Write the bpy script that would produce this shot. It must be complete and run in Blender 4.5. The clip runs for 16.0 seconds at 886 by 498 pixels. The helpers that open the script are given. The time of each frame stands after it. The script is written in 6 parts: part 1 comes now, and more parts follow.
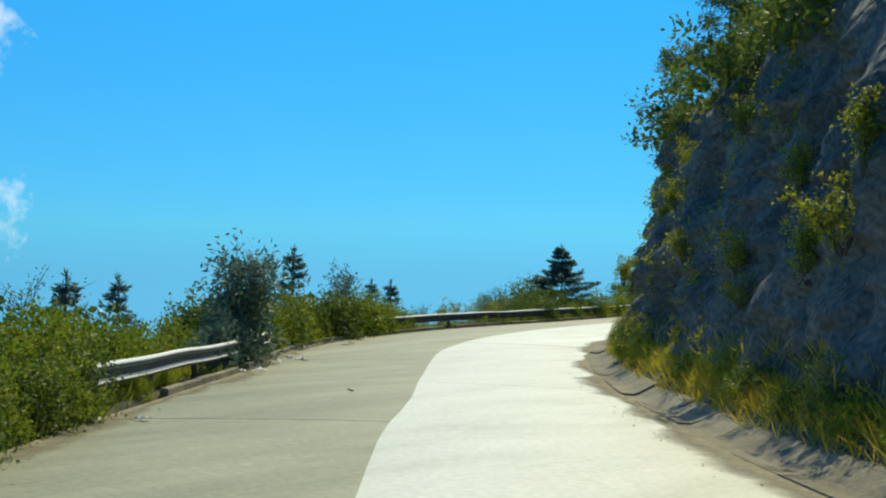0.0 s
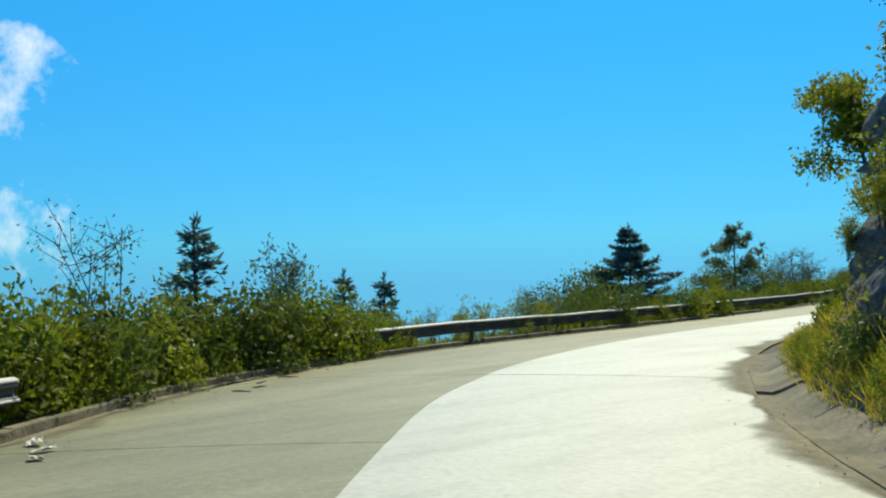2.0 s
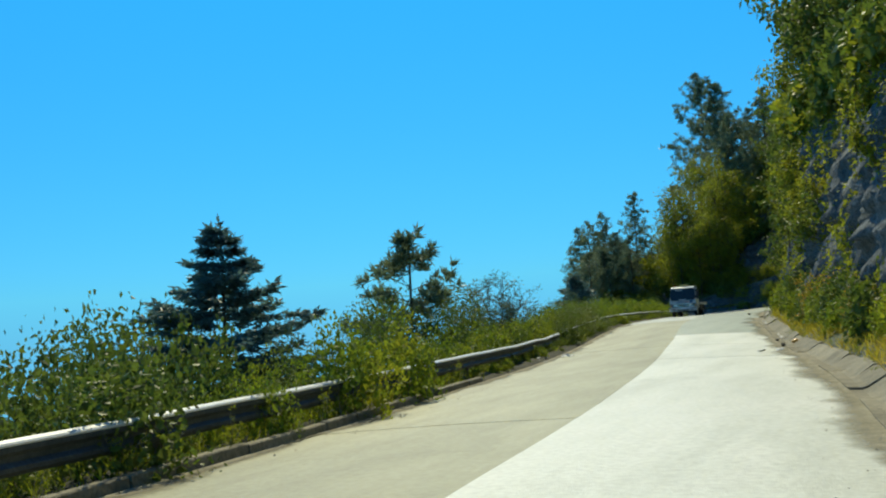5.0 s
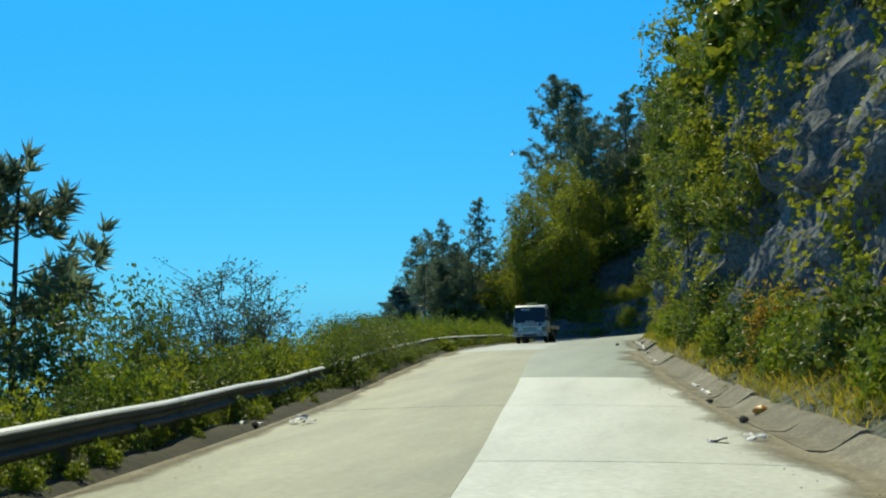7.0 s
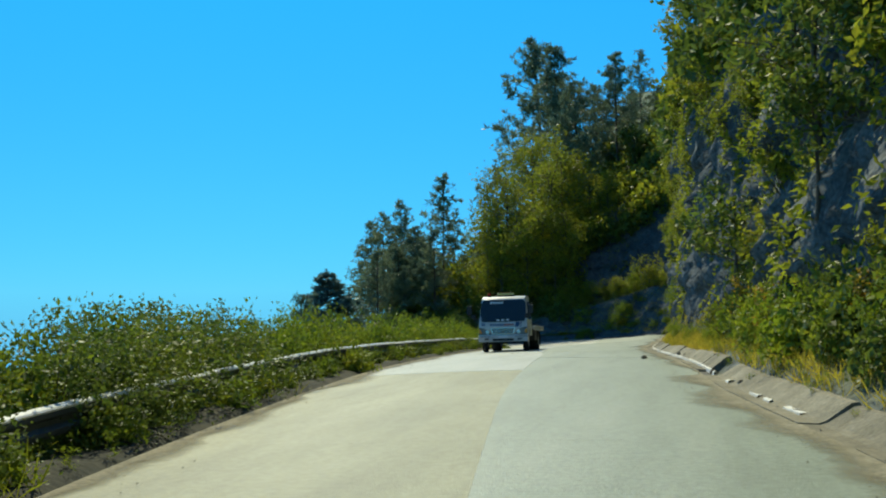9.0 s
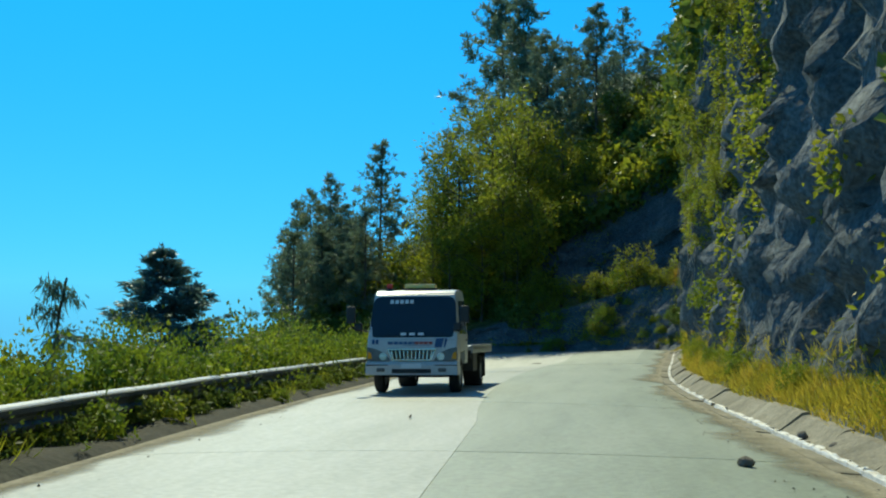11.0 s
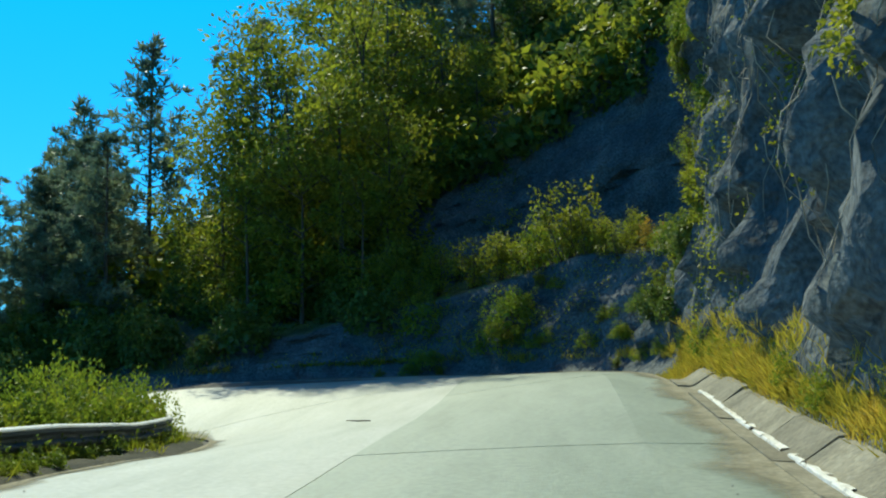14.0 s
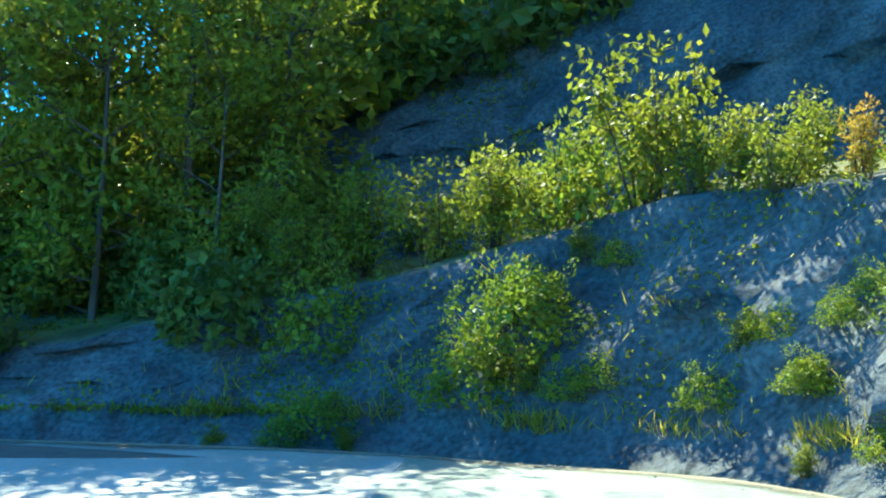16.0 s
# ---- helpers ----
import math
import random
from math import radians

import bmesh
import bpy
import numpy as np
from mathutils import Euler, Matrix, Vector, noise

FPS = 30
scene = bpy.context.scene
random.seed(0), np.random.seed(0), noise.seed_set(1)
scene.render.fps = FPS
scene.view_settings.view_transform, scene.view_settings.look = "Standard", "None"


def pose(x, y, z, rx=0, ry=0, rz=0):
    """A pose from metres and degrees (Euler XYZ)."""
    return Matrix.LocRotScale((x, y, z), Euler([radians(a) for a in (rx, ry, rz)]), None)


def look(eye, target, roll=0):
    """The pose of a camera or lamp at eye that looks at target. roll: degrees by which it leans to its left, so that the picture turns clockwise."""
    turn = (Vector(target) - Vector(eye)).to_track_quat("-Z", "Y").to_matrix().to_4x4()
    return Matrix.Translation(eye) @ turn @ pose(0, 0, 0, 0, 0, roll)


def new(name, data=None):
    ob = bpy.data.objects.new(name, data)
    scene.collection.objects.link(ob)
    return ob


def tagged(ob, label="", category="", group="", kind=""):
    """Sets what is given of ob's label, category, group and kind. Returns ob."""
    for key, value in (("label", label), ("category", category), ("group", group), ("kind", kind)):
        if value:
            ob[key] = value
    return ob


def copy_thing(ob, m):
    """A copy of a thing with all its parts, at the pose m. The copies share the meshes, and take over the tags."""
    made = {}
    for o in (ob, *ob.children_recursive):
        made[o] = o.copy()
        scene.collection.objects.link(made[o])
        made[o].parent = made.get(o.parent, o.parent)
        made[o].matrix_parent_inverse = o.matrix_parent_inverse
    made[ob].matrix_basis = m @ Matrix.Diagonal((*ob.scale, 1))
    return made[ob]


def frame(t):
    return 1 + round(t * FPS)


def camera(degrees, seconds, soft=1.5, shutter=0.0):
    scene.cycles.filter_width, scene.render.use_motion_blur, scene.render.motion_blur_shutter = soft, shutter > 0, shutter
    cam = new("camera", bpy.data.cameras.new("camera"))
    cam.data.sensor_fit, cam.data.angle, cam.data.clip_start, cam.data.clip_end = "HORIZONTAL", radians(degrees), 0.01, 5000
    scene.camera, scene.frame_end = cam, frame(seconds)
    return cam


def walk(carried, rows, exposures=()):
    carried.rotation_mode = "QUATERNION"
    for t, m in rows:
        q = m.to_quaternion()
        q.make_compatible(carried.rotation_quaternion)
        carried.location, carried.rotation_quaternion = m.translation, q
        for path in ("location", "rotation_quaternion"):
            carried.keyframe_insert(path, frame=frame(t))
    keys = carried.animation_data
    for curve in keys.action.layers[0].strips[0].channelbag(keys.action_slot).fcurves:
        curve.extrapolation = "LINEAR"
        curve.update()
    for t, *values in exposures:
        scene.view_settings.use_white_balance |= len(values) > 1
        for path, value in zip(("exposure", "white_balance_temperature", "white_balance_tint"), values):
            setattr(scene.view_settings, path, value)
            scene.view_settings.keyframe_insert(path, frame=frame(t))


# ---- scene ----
cam = camera(42.0, 16.0, soft=2.1)
PATH = [
    (0, (0.153, -0.215, 0.673), (-1.016, 1.407, 0.719), 0.7),
    (0.5, (-2.732, 4.225, 0.397), (-3.972, 5.793, 0.45), -0.3),
    (1, (-5.756, 8.749, 0.131), (-6.998, 10.316, 0.189), -1.1),
    (1.5, (-8.805, 13.394, -0.102), (-10.044, 14.963, -0.036), -1.8),
    (2, (-11.853, 17.949, -0.106), (-13.081, 19.526, -0.043), -1.4),
    (2.5, (-14.835, 22.654, -0.303), (-16.057, 24.234, -0.217), -2.9),
    (3, (-17.749, 27.396, -0.452), (-18.95, 28.992, -0.351), -3.9),
    (3.5, (-20.502, 32.267, -0.463), (-21.641, 33.907, -0.347), -4.6),
    (4, (-23.046, 37.386, -0.463), (-24.064, 39.103, -0.345), -4.5),
    (4.5, (-25.079, 42.465, -0.409), (-25.933, 44.269, -0.29), -4.4),
    (5, (-26.533, 47.516, -0.351), (-27.218, 49.39, -0.22), -3.6),
    (7.3, (-30.509, 72.23, -0.3), (-30.931, 74.179, -0.148), -1.1),
    (7.5, (-30.862, 74.432, -0.3), (-31.277, 76.383, -0.145), -1.2),
    (8, (-31.567, 79.731, -0.33), (-31.976, 81.683, -0.178), -1.5),
    (8.2, (-31.931, 81.947, -0.324), (-32.326, 83.901, -0.169), -1.6),
    (10.3, (-34.637, 105.777, 0.398), (-35.018, 107.736, 0.53), 0.2),
    (10.5, (-34.839, 108.042, 0.43), (-35.199, 110.005, 0.566), 0.3),
    (11, (-35.307, 113.754, 0.488), (-35.639, 115.721, 0.633), 0.3),
    (11.5, (-35.734, 119.467, 0.514), (-36.061, 121.434, 0.665), 0.1),
    (12, (-36.144, 125.375, 0.543), (-36.444, 127.347, 0.688), -0.0),
    (12.5, (-36.502, 131.211, 0.549), (-36.755, 133.188, 0.71), -0.0),
    (13, (-36.711, 137.073, 0.591), (-36.905, 139.057, 0.752), -0.1),
    (13.5, (-36.855, 142.978, 0.622), (-37.029, 144.964, 0.781), -0.4),
    (14, (-36.871, 148.724, 0.552), (-37.021, 150.712, 0.71), -0.6),
    (14.5, (-36.971, 154.609, 0.431), (-37.089, 156.599, 0.6), -0.8),
    (15, (-37.368, 160.759, 0.604), (-37.447, 162.75, 0.775), 0.4),
    (15.5, (-37.528, 166.869, 0.709), (-37.609, 168.859, 0.894), 2.3),
    (16, (-37.615, 172.813, 0.874), (-37.743, 174.801, 1.055), 2.3),
]
walk(cam, [(t, look(eye, target, roll)) for t, eye, target, roll in PATH], [(0.0, 0.0, 6500, 10), (5.0, 0.0, 6450, 9), (8.0, 0.03, 6350, 8), (10.5, 0.1, 6150, 5), (12.0, 0.14, 5950, 3), (14.0, 0.3, 5800, 3), (14.5, 0.5, 5700, 3), (15.0, 0.62, 5600, 3), (15.5, 1.05, 5500, 4), (16.0, 2.05, 5450, 5)])

# ---- world, sun ----
SUN_AZ, SUN_EL = 23.0, 48.0  # degrees left of +y, degrees above the horizon
sun_dir = Vector((-math.sin(radians(SUN_AZ)) * math.cos(radians(SUN_EL)), math.cos(radians(SUN_AZ)) * math.cos(radians(SUN_EL)), math.sin(radians(SUN_EL))))
world = bpy.data.worlds.new("sky")
scene.world = world
world.use_nodes = True
wt = world.node_tree
wt.nodes.clear()


def wn(kind, **inputs):
    n = wt.nodes.new(kind)
    for k, v in inputs.items():
        n.inputs[k].default_value = v
    return n


sky = wt.nodes.new("ShaderNodeTexSky")
sky.sky_type, sky.sun_disc = "NISHITA", False
sky.sun_elevation, sky.sun_rotation = radians(SUN_EL), radians(-SUN_AZ)
sky.altitude, sky.air_density, sky.dust_density, sky.ozone_density = 2200, 1.0, 0.3, 2.5
coord = wt.nodes.new("ShaderNodeTexCoord")
# below the horizon the hazy valley air carries on the horizon's colour
apart = wt.nodes.new("ShaderNodeSeparateXYZ")
wt.links.new(coord.outputs["Generated"], apart.inputs[0])
floor_z = wn("ShaderNodeMath")
floor_z.operation = "MAXIMUM"
floor_z.inputs[1].default_value = 0.04
wt.links.new(apart.outputs["Z"], floor_z.inputs[0])
again = wt.nodes.new("ShaderNodeCombineXYZ")
wt.links.new(apart.outputs["X"], again.inputs["X"]), wt.links.new(apart.outputs["Y"], again.inputs["Y"]), wt.links.new(floor_z.outputs[0], again.inputs["Z"])
wt.links.new(again.outputs[0], sky.inputs["Vector"])
height = wt.nodes.new("ShaderNodeSeparateXYZ")
wt.links.new(coord.outputs["Generated"], height.inputs[0])
deep = wt.nodes.new("ShaderNodeValToRGB")
for e, (p, c) in zip((deep.color_ramp.elements[0], deep.color_ramp.elements[1], deep.color_ramp.elements.new(0.12), deep.color_ramp.elements.new(0.40)), ((0.0, (0.17, 0.53, 0.79)), (1.0, (0.5, 4.4, 5.9)), (0.12, (0.175, 0.78, 1.02)), (0.40, (0.14, 1.30, 1.65)))):
    e.position, e.color = p, (*c, 1)
wt.links.new(height.outputs["Z"], deep.inputs["Fac"])
tint = wt.nodes.new("ShaderNodeMix")
tint.data_type, tint.blend_type = "RGBA", "MULTIPLY"
tint.inputs["Factor"].default_value = 1.0
wt.links.new(deep.outputs["Color"], tint.inputs["B"])
wt.links.new(sky.outputs["Color"], tint.inputs["A"])
# a bank of fair-weather cloud low over the valley side
cloud_noise = wn("ShaderNodeTexNoise", Scale=11.0, Detail=12.0, Roughness=0.64)
wt.links.new(coord.outputs["Generated"], cloud_noise.inputs["Vector"])
cloud_sum = None
for az, el, wide in ((58.8, 8.0, 0.07), (59.2, 3.0, 0.06), (51.0, 15.4, 0.03), (70.0, 8.0, 0.12)):
    d = wt.nodes.new("ShaderNodeVectorMath")
    d.operation = "DISTANCE"
    d.inputs[1].default_value = (-math.sin(radians(az)) * math.cos(radians(el)), math.cos(radians(az)) * math.cos(radians(el)), math.sin(radians(el)))
    wt.links.new(coord.outputs["Generated"], d.inputs[0])
    r = wt.nodes.new("ShaderNodeMapRange")
    r.inputs["From Min"].default_value, r.inputs["From Max"].default_value = wide * 1.5, 0.0
    r.inputs["To Min"].default_value, r.inputs["To Max"].default_value = 0.0, 0.46
    wt.links.new(d.outputs["Value"], r.inputs["Value"])
    if cloud_sum is None:
        cloud_sum = r.outputs["Result"]
    else:
        a = wt.nodes.new("ShaderNodeMath")
        a.operation = "MAXIMUM"
        wt.links.new(cloud_sum, a.inputs[0]), wt.links.new(r.outputs["Result"], a.inputs[1])
        cloud_sum = a.outputs[0]
add = wt.nodes.new("ShaderNodeMath")
add.operation = "ADD"
ragged = wt.nodes.new("ShaderNodeMath")
ragged.operation = "MULTIPLY_ADD"
ragged.inputs[1].default_value, ragged.inputs[2].default_value = 1.9, -0.45
wt.links.new(cloud_noise.outputs["Fac"], ragged.inputs[0])
gate = wt.nodes.new("ShaderNodeMapRange")
gate.inputs["From Max"].default_value = 0.12
wt.links.new(cloud_sum, gate.inputs["Value"])
gated = wt.nodes.new("ShaderNodeMath")
gated.operation = "MULTIPLY"
wt.links.new(ragged.outputs[0], gated.inputs[0]), wt.links.new(gate.outputs["Result"], gated.inputs[1])
wt.links.new(gated.outputs[0], add.inputs[0]), wt.links.new(cloud_sum, add.inputs[1])
cloud_mask = wt.nodes.new("ShaderNodeMapRange")
cloud_mask.inputs["From Min"].default_value, cloud_mask.inputs["From Max"].default_value = 0.70, 1.08
wt.links.new(add.outputs[0], cloud_mask.inputs["Value"])
cloud = wt.nodes.new("ShaderNodeMix")
cloud.data_type = "RGBA"
cloud.inputs["B"].default_value = (8.5, 9.5, 9.6, 1)
wt.links.new(cloud_mask.outputs["Result"], cloud.inputs["Factor"])
wt.links.new(tint.outputs["Result"], cloud.inputs["A"])
background = wn("ShaderNodeBackground", Strength=0.11)
wt.links.new(cloud.outputs["Result"], background.inputs["Color"])
out = wt.nodes.new("ShaderNodeOutputWorld")
wt.links.new(background.outputs[0], out.inputs["Surface"])

sun = bpy.data.lights.new("sun", "SUN")
sun.energy, sun.angle, sun.color = 4.2, radians(0.55), (1.0, 0.92, 0.60)
sun_ob = new("sun", sun)
sun_ob.matrix_world = look((0, 0, 60), Vector((0, 0, 60)) - sun_dir)


# ---- materials ----
def material(name, colours, scale=3.0, rough=0.8, bump=0.3, bump_scale=None, metal=0.0, detail=8.0, thin=0.0, vary=0.0, island=False, spec=0.4, fine=0.0, stretch=(1, 1, 1)):
    """A procedural surface: a ramp over noise at two scales, relief, and optional light through thin leaves."""
    m = bpy.data.materials.new(name)
    m.use_nodes = True
    nt = m.node_tree
    b = nt.nodes["Principled BSDF"]
    tc = nt.nodes.new("ShaderNodeNewGeometry")
    mp = nt.nodes.new("ShaderNodeMapping")
    mp.inputs["Scale"].default_value = stretch
    nt.links.new(tc.outputs["Position"], mp.inputs["Vector"])
    n1 = nt.nodes.new("ShaderNodeTexNoise")
    n1.inputs["Scale"].default_value, n1.inputs["Detail"].default_value, n1.inputs["Roughness"].default_value = scale, detail, 0.65
    nt.links.new(mp.outputs[0], n1.inputs["Vector"])
    ramp = nt.nodes.new("ShaderNodeValToRGB")
    e = ramp.color_ramp.elements
    while len(e) < len(colours):
        e.new(0.5)
    for i, c in enumerate(colours):
        e[i].position, e[i].color = 0.3 + 0.4 * i / max(1, len(colours) - 1), (*c, 1)
    nt.links.new(n1.outputs["Fac"], ramp.inputs["Fac"])
    colour = ramp.outputs["Color"]
    if fine:
        n2 = nt.nodes.new("ShaderNodeTexNoise")
        n2.inputs["Scale"].default_value, n2.inputs["Detail"].default_value = scale * 14, 6
        nt.links.new(tc.outputs["Position"], n2.inputs["Vector"])
        g = nt.nodes.new("ShaderNodeMapRange")
        g.inputs["From Min"].default_value, g.inputs["From Max"].default_value = 0.3, 0.7
        g.inputs["To Min"].default_value, g.inputs["To Max"].default_value = 1 - fine, 1 + fine
        nt.links.new(n2.outputs["Fac"], g.inputs["Value"])
        mul = nt.nodes.new("ShaderNodeVectorMath")
        mul.operation = "SCALE"
        nt.links.new(colour, mul.inputs[0]), nt.links.new(g.outputs["Result"], mul.inputs["Scale"])
        colour = mul.outputs[0]
    if vary:
        rnd = tc.outputs["Random Per Island"] if island else nt.nodes.new("ShaderNodeObjectInfo").outputs["Random"]
        g = nt.nodes.new("ShaderNodeMapRange")
        g.inputs["To Min"].default_value, g.inputs["To Max"].default_value = 1 - vary, 1 + vary
        nt.links.new(rnd, g.inputs["Value"])
        mul = nt.nodes.new("ShaderNodeVectorMath")
        mul.operation = "SCALE"
        nt.links.new(colour, mul.inputs[0]), nt.links.new(g.outputs["Result"], mul.inputs["Scale"])
        colour = mul.outputs[0]
    nt.links.new(colour, b.inputs["Base Color"])
    b.inputs["Roughness"].default_value, b.inputs["Metallic"].default_value = rough, metal
    b.inputs["Specular IOR Level"].default_value = spec
    if bump:
        n3 = nt.nodes.new("ShaderNodeTexNoise")
        n3.inputs["Scale"].default_value, n3.inputs["Detail"].default_value = bump_scale or scale * 6, 6
        nt.links.new(tc.outputs["Position"], n3.inputs["Vector"])
        bp = nt.nodes.new("ShaderNodeBump")
        bp.inputs["Strength"].default_value, bp.inputs["Distance"].default_value = bump, 0.05
        nt.links.new(n3.outputs["Fac"], bp.inputs["Height"])
        nt.links.new(bp.outputs["Normal"], b.inputs["Normal"])
    if thin:
        tr = nt.nodes.new("ShaderNodeBsdfTranslucent")
        nt.links.new(colour, tr.inputs["Color"])
        mix = nt.nodes.new("ShaderNodeMixShader")
        mix.inputs["Fac"].default_value = thin
        nt.links.new(b.outputs[0], mix.inputs[1]), nt.links.new(tr.outputs[0], mix.inputs[2])
        nt.links.new(mix.outputs[0], nt.nodes["Material Output"].inputs["Surface"])
    return m


M = {}
M["light_concrete"] = material("light_concrete", [(0.46, 0.48, 0.42), (0.58, 0.60, 0.54), (0.65, 0.66, 0.61)], 0.8, 0.5, 0.2, 30, fine=0.14, vary=0.04, spec=0.5, stretch=(1.0, 0.22, 1.0))
M["pale_concrete"] = material("pale_concrete", [(0.25, 0.275, 0.24), (0.325, 0.35, 0.315), (0.38, 0.40, 0.37)], 0.9, 0.52, 0.2, 30, fine=0.18, vary=0.05, spec=0.5, stretch=(1.0, 0.14, 1.0))
M["grey_concrete"] = material("grey_concrete", [(0.155, 0.16, 0.095), (0.225, 0.23, 0.138), (0.295, 0.295, 0.19)], 0.8, 0.6, 0.2, 30, fine=0.18, vary=0.04, spec=0.5, stretch=(1.0, 0.22, 1.0))
M["pale_green_concrete"] = material("pale_green_concrete", [(0.16, 0.20, 0.16), (0.215, 0.26, 0.215), (0.265, 0.305, 0.255)], 0.9, 0.55, 0.2, 30, fine=0.18, vary=0.04, spec=0.5, stretch=(1.0, 0.14, 1.0))
M["roadbed"] = material("roadbed", [(0.08, 0.08, 0.07), (0.14, 0.13, 0.11)], 4, 0.9, 0.4)
M["kerb_concrete"] = material("kerb_concrete", [(0.13, 0.12, 0.085), (0.22, 0.20, 0.145), (0.30, 0.275, 0.205)], 1.1, 0.88, 0.4, 18, fine=0.25, vary=0.15)
M["white_paint"] = material("white_paint", [(0.45, 0.42, 0.36), (0.74, 0.72, 0.66), (0.8, 0.79, 0.75)], 5, 0.7, 0.3, 30, fine=0.15)
M["soil"] = material("soil", [(0.02, 0.025, 0.016), (0.042, 0.042, 0.028), (0.07, 0.064, 0.042)], 0.9, 0.95, 0.6, 8, fine=0.3)
# low bluish rock tones: hazy shade on the wall, put into the colour
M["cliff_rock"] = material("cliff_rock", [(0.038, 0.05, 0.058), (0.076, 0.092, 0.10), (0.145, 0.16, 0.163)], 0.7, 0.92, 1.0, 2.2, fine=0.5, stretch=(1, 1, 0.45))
M["valley"] = material("valley", [(0.06, 0.09, 0.05), (0.09, 0.13, 0.07), (0.14, 0.16, 0.09)], 0.05, 0.95, 0.3, 1.0, fine=0.3)
M["dry_grass"] = material("dry_grass", [(0.30, 0.28, 0.03), (0.48, 0.40, 0.04), (0.54, 0.38, 0.06)], 0.8, 0.7, 0, thin=0.5, vary=0.3, island=True)
M["green_grass"] = material("green_grass", [(0.18, 0.24, 0.015), (0.29, 0.33, 0.02), (0.40, 0.38, 0.04)], 0.6, 0.7, 0, thin=0.5, vary=0.3, island=True)
M["broom_leaf"] = material("broom_leaf", [(0.11, 0.175, 0.016), (0.22, 0.285, 0.02), (0.39, 0.385, 0.025)], 0.7, 0.6, 0, thin=0.45, vary=0.3, island=True)
M["shrub_leaf"] = material("shrub_leaf", [(0.07, 0.12, 0.02), (0.12, 0.17, 0.025), (0.19, 0.22, 0.03)], 0.8, 0.52, 0, thin=0.45, vary=0.35, island=True, spec=0.45)
# blue-green lift in this leaf tone stands in for haze
M["dark_leaf"] = material("dark_leaf", [(0.08, 0.15, 0.12), (0.11, 0.185, 0.135), (0.15, 0.22, 0.13)], 0.8, 0.45, 0, thin=0.4, vary=0.25, island=True, spec=0.5)
M["ivy_leaf"] = material("ivy_leaf", [(0.15, 0.19, 0.015), (0.24, 0.27, 0.02), (0.35, 0.33, 0.03)], 0.7, 0.5, 0, thin=0.55, vary=0.35, island=True)
M["autumn_leaf"] = material("autumn_leaf", [(0.28, 0.20, 0.02), (0.42, 0.30, 0.03), (0.45, 0.24, 0.03)], 0.9, 0.6, 0, thin=0.45, vary=0.3, island=True)
# both needle tones carry extra blue in place of haze on shaded crowns
M["pine_needle"] = material("pine_needle", [(0.11, 0.17, 0.12), (0.16, 0.22, 0.13), (0.25, 0.27, 0.11)], 0.3, 0.42, 0, thin=0.45, vary=0.3, island=True, spec=0.65)
M["spruce_needle"] = material("spruce_needle", [(0.09, 0.17, 0.17), (0.12, 0.21, 0.20), (0.16, 0.24, 0.18)], 0.7, 0.42, 0, thin=0.4, vary=0.25, island=True, spec=0.65)
M["bark"] = material("bark", [(0.05, 0.04, 0.03), (0.10, 0.08, 0.06), (0.16, 0.13, 0.10)], 4, 0.9, 0.6, 20, fine=0.2, stretch=(1, 1, 0.2))
M["pale_twig"] = material("pale_twig", [(0.22, 0.20, 0.15), (0.40, 0.37, 0.30)], 5, 0.85, 0.3, 30)
# bright rail edges: sun on the steel, put into the colour
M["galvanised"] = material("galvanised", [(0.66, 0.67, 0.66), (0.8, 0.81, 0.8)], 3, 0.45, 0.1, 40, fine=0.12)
# dark rail face: the shade on the beam, put into the colour
M["shaded_steel"] = material("shaded_steel", [(0.035, 0.05, 0.06), (0.06, 0.075, 0.088), (0.09, 0.10, 0.105)], 1.5, 0.6, 0.15, 30, metal=0.15, fine=0.25)
M["post_steel"] = material("post_steel", [(0.10, 0.10, 0.09), (0.18, 0.17, 0.15)], 4, 0.6, 0.2, 30, metal=0.4, fine=0.2)
M["stone"] = material("stone", [(0.10, 0.09, 0.07), (0.20, 0.18, 0.15)], 6, 0.9, 0.6, 20, fine=0.2, vary=0.2)
M["litter"] = material("litter", [(0.55, 0.54, 0.50), (0.8, 0.79, 0.76)], 9, 0.6, 0.2, 30, vary=0.15)

# joints and blocks in the rock
nt = M["cliff_rock"].node_tree
old_bump = nt.nodes["Principled BSDF"].inputs["Normal"].links[0].from_node
old_bump.inputs["Distance"].default_value = 0.12
place = nt.nodes.new("ShaderNodeNewGeometry")
bend = nt.nodes.new("ShaderNodeTexNoise")
bend.inputs["Scale"].default_value, bend.inputs["Detail"].default_value = 0.9, 6
nt.links.new(place.outputs["Position"], bend.inputs["Vector"])
shift = nt.nodes.new("ShaderNodeVectorMath")
shift.operation = "MULTIPLY_ADD"
shift.inputs[1].default_value = (1.6, 1.6, 1.6)
nt.links.new(bend.outputs["Color"], shift.inputs[0]), nt.links.new(place.outputs["Position"], shift.inputs[2])
blocks = nt.nodes.new("ShaderNodeTexVoronoi")
blocks.inputs["Scale"].default_value = 0.9
nt.links.new(shift.outputs[0], blocks.inputs["Vector"])
joint = nt.nodes.new("ShaderNodeBump")
joint.inputs["Strength"].default_value, joint.inputs["Distance"].default_value = 0.9, 0.35
nt.links.new(blocks.outputs["Distance"], joint.inputs["Height"])
nt.links.new(joint.outputs["Normal"], old_bump.inputs["Normal"])

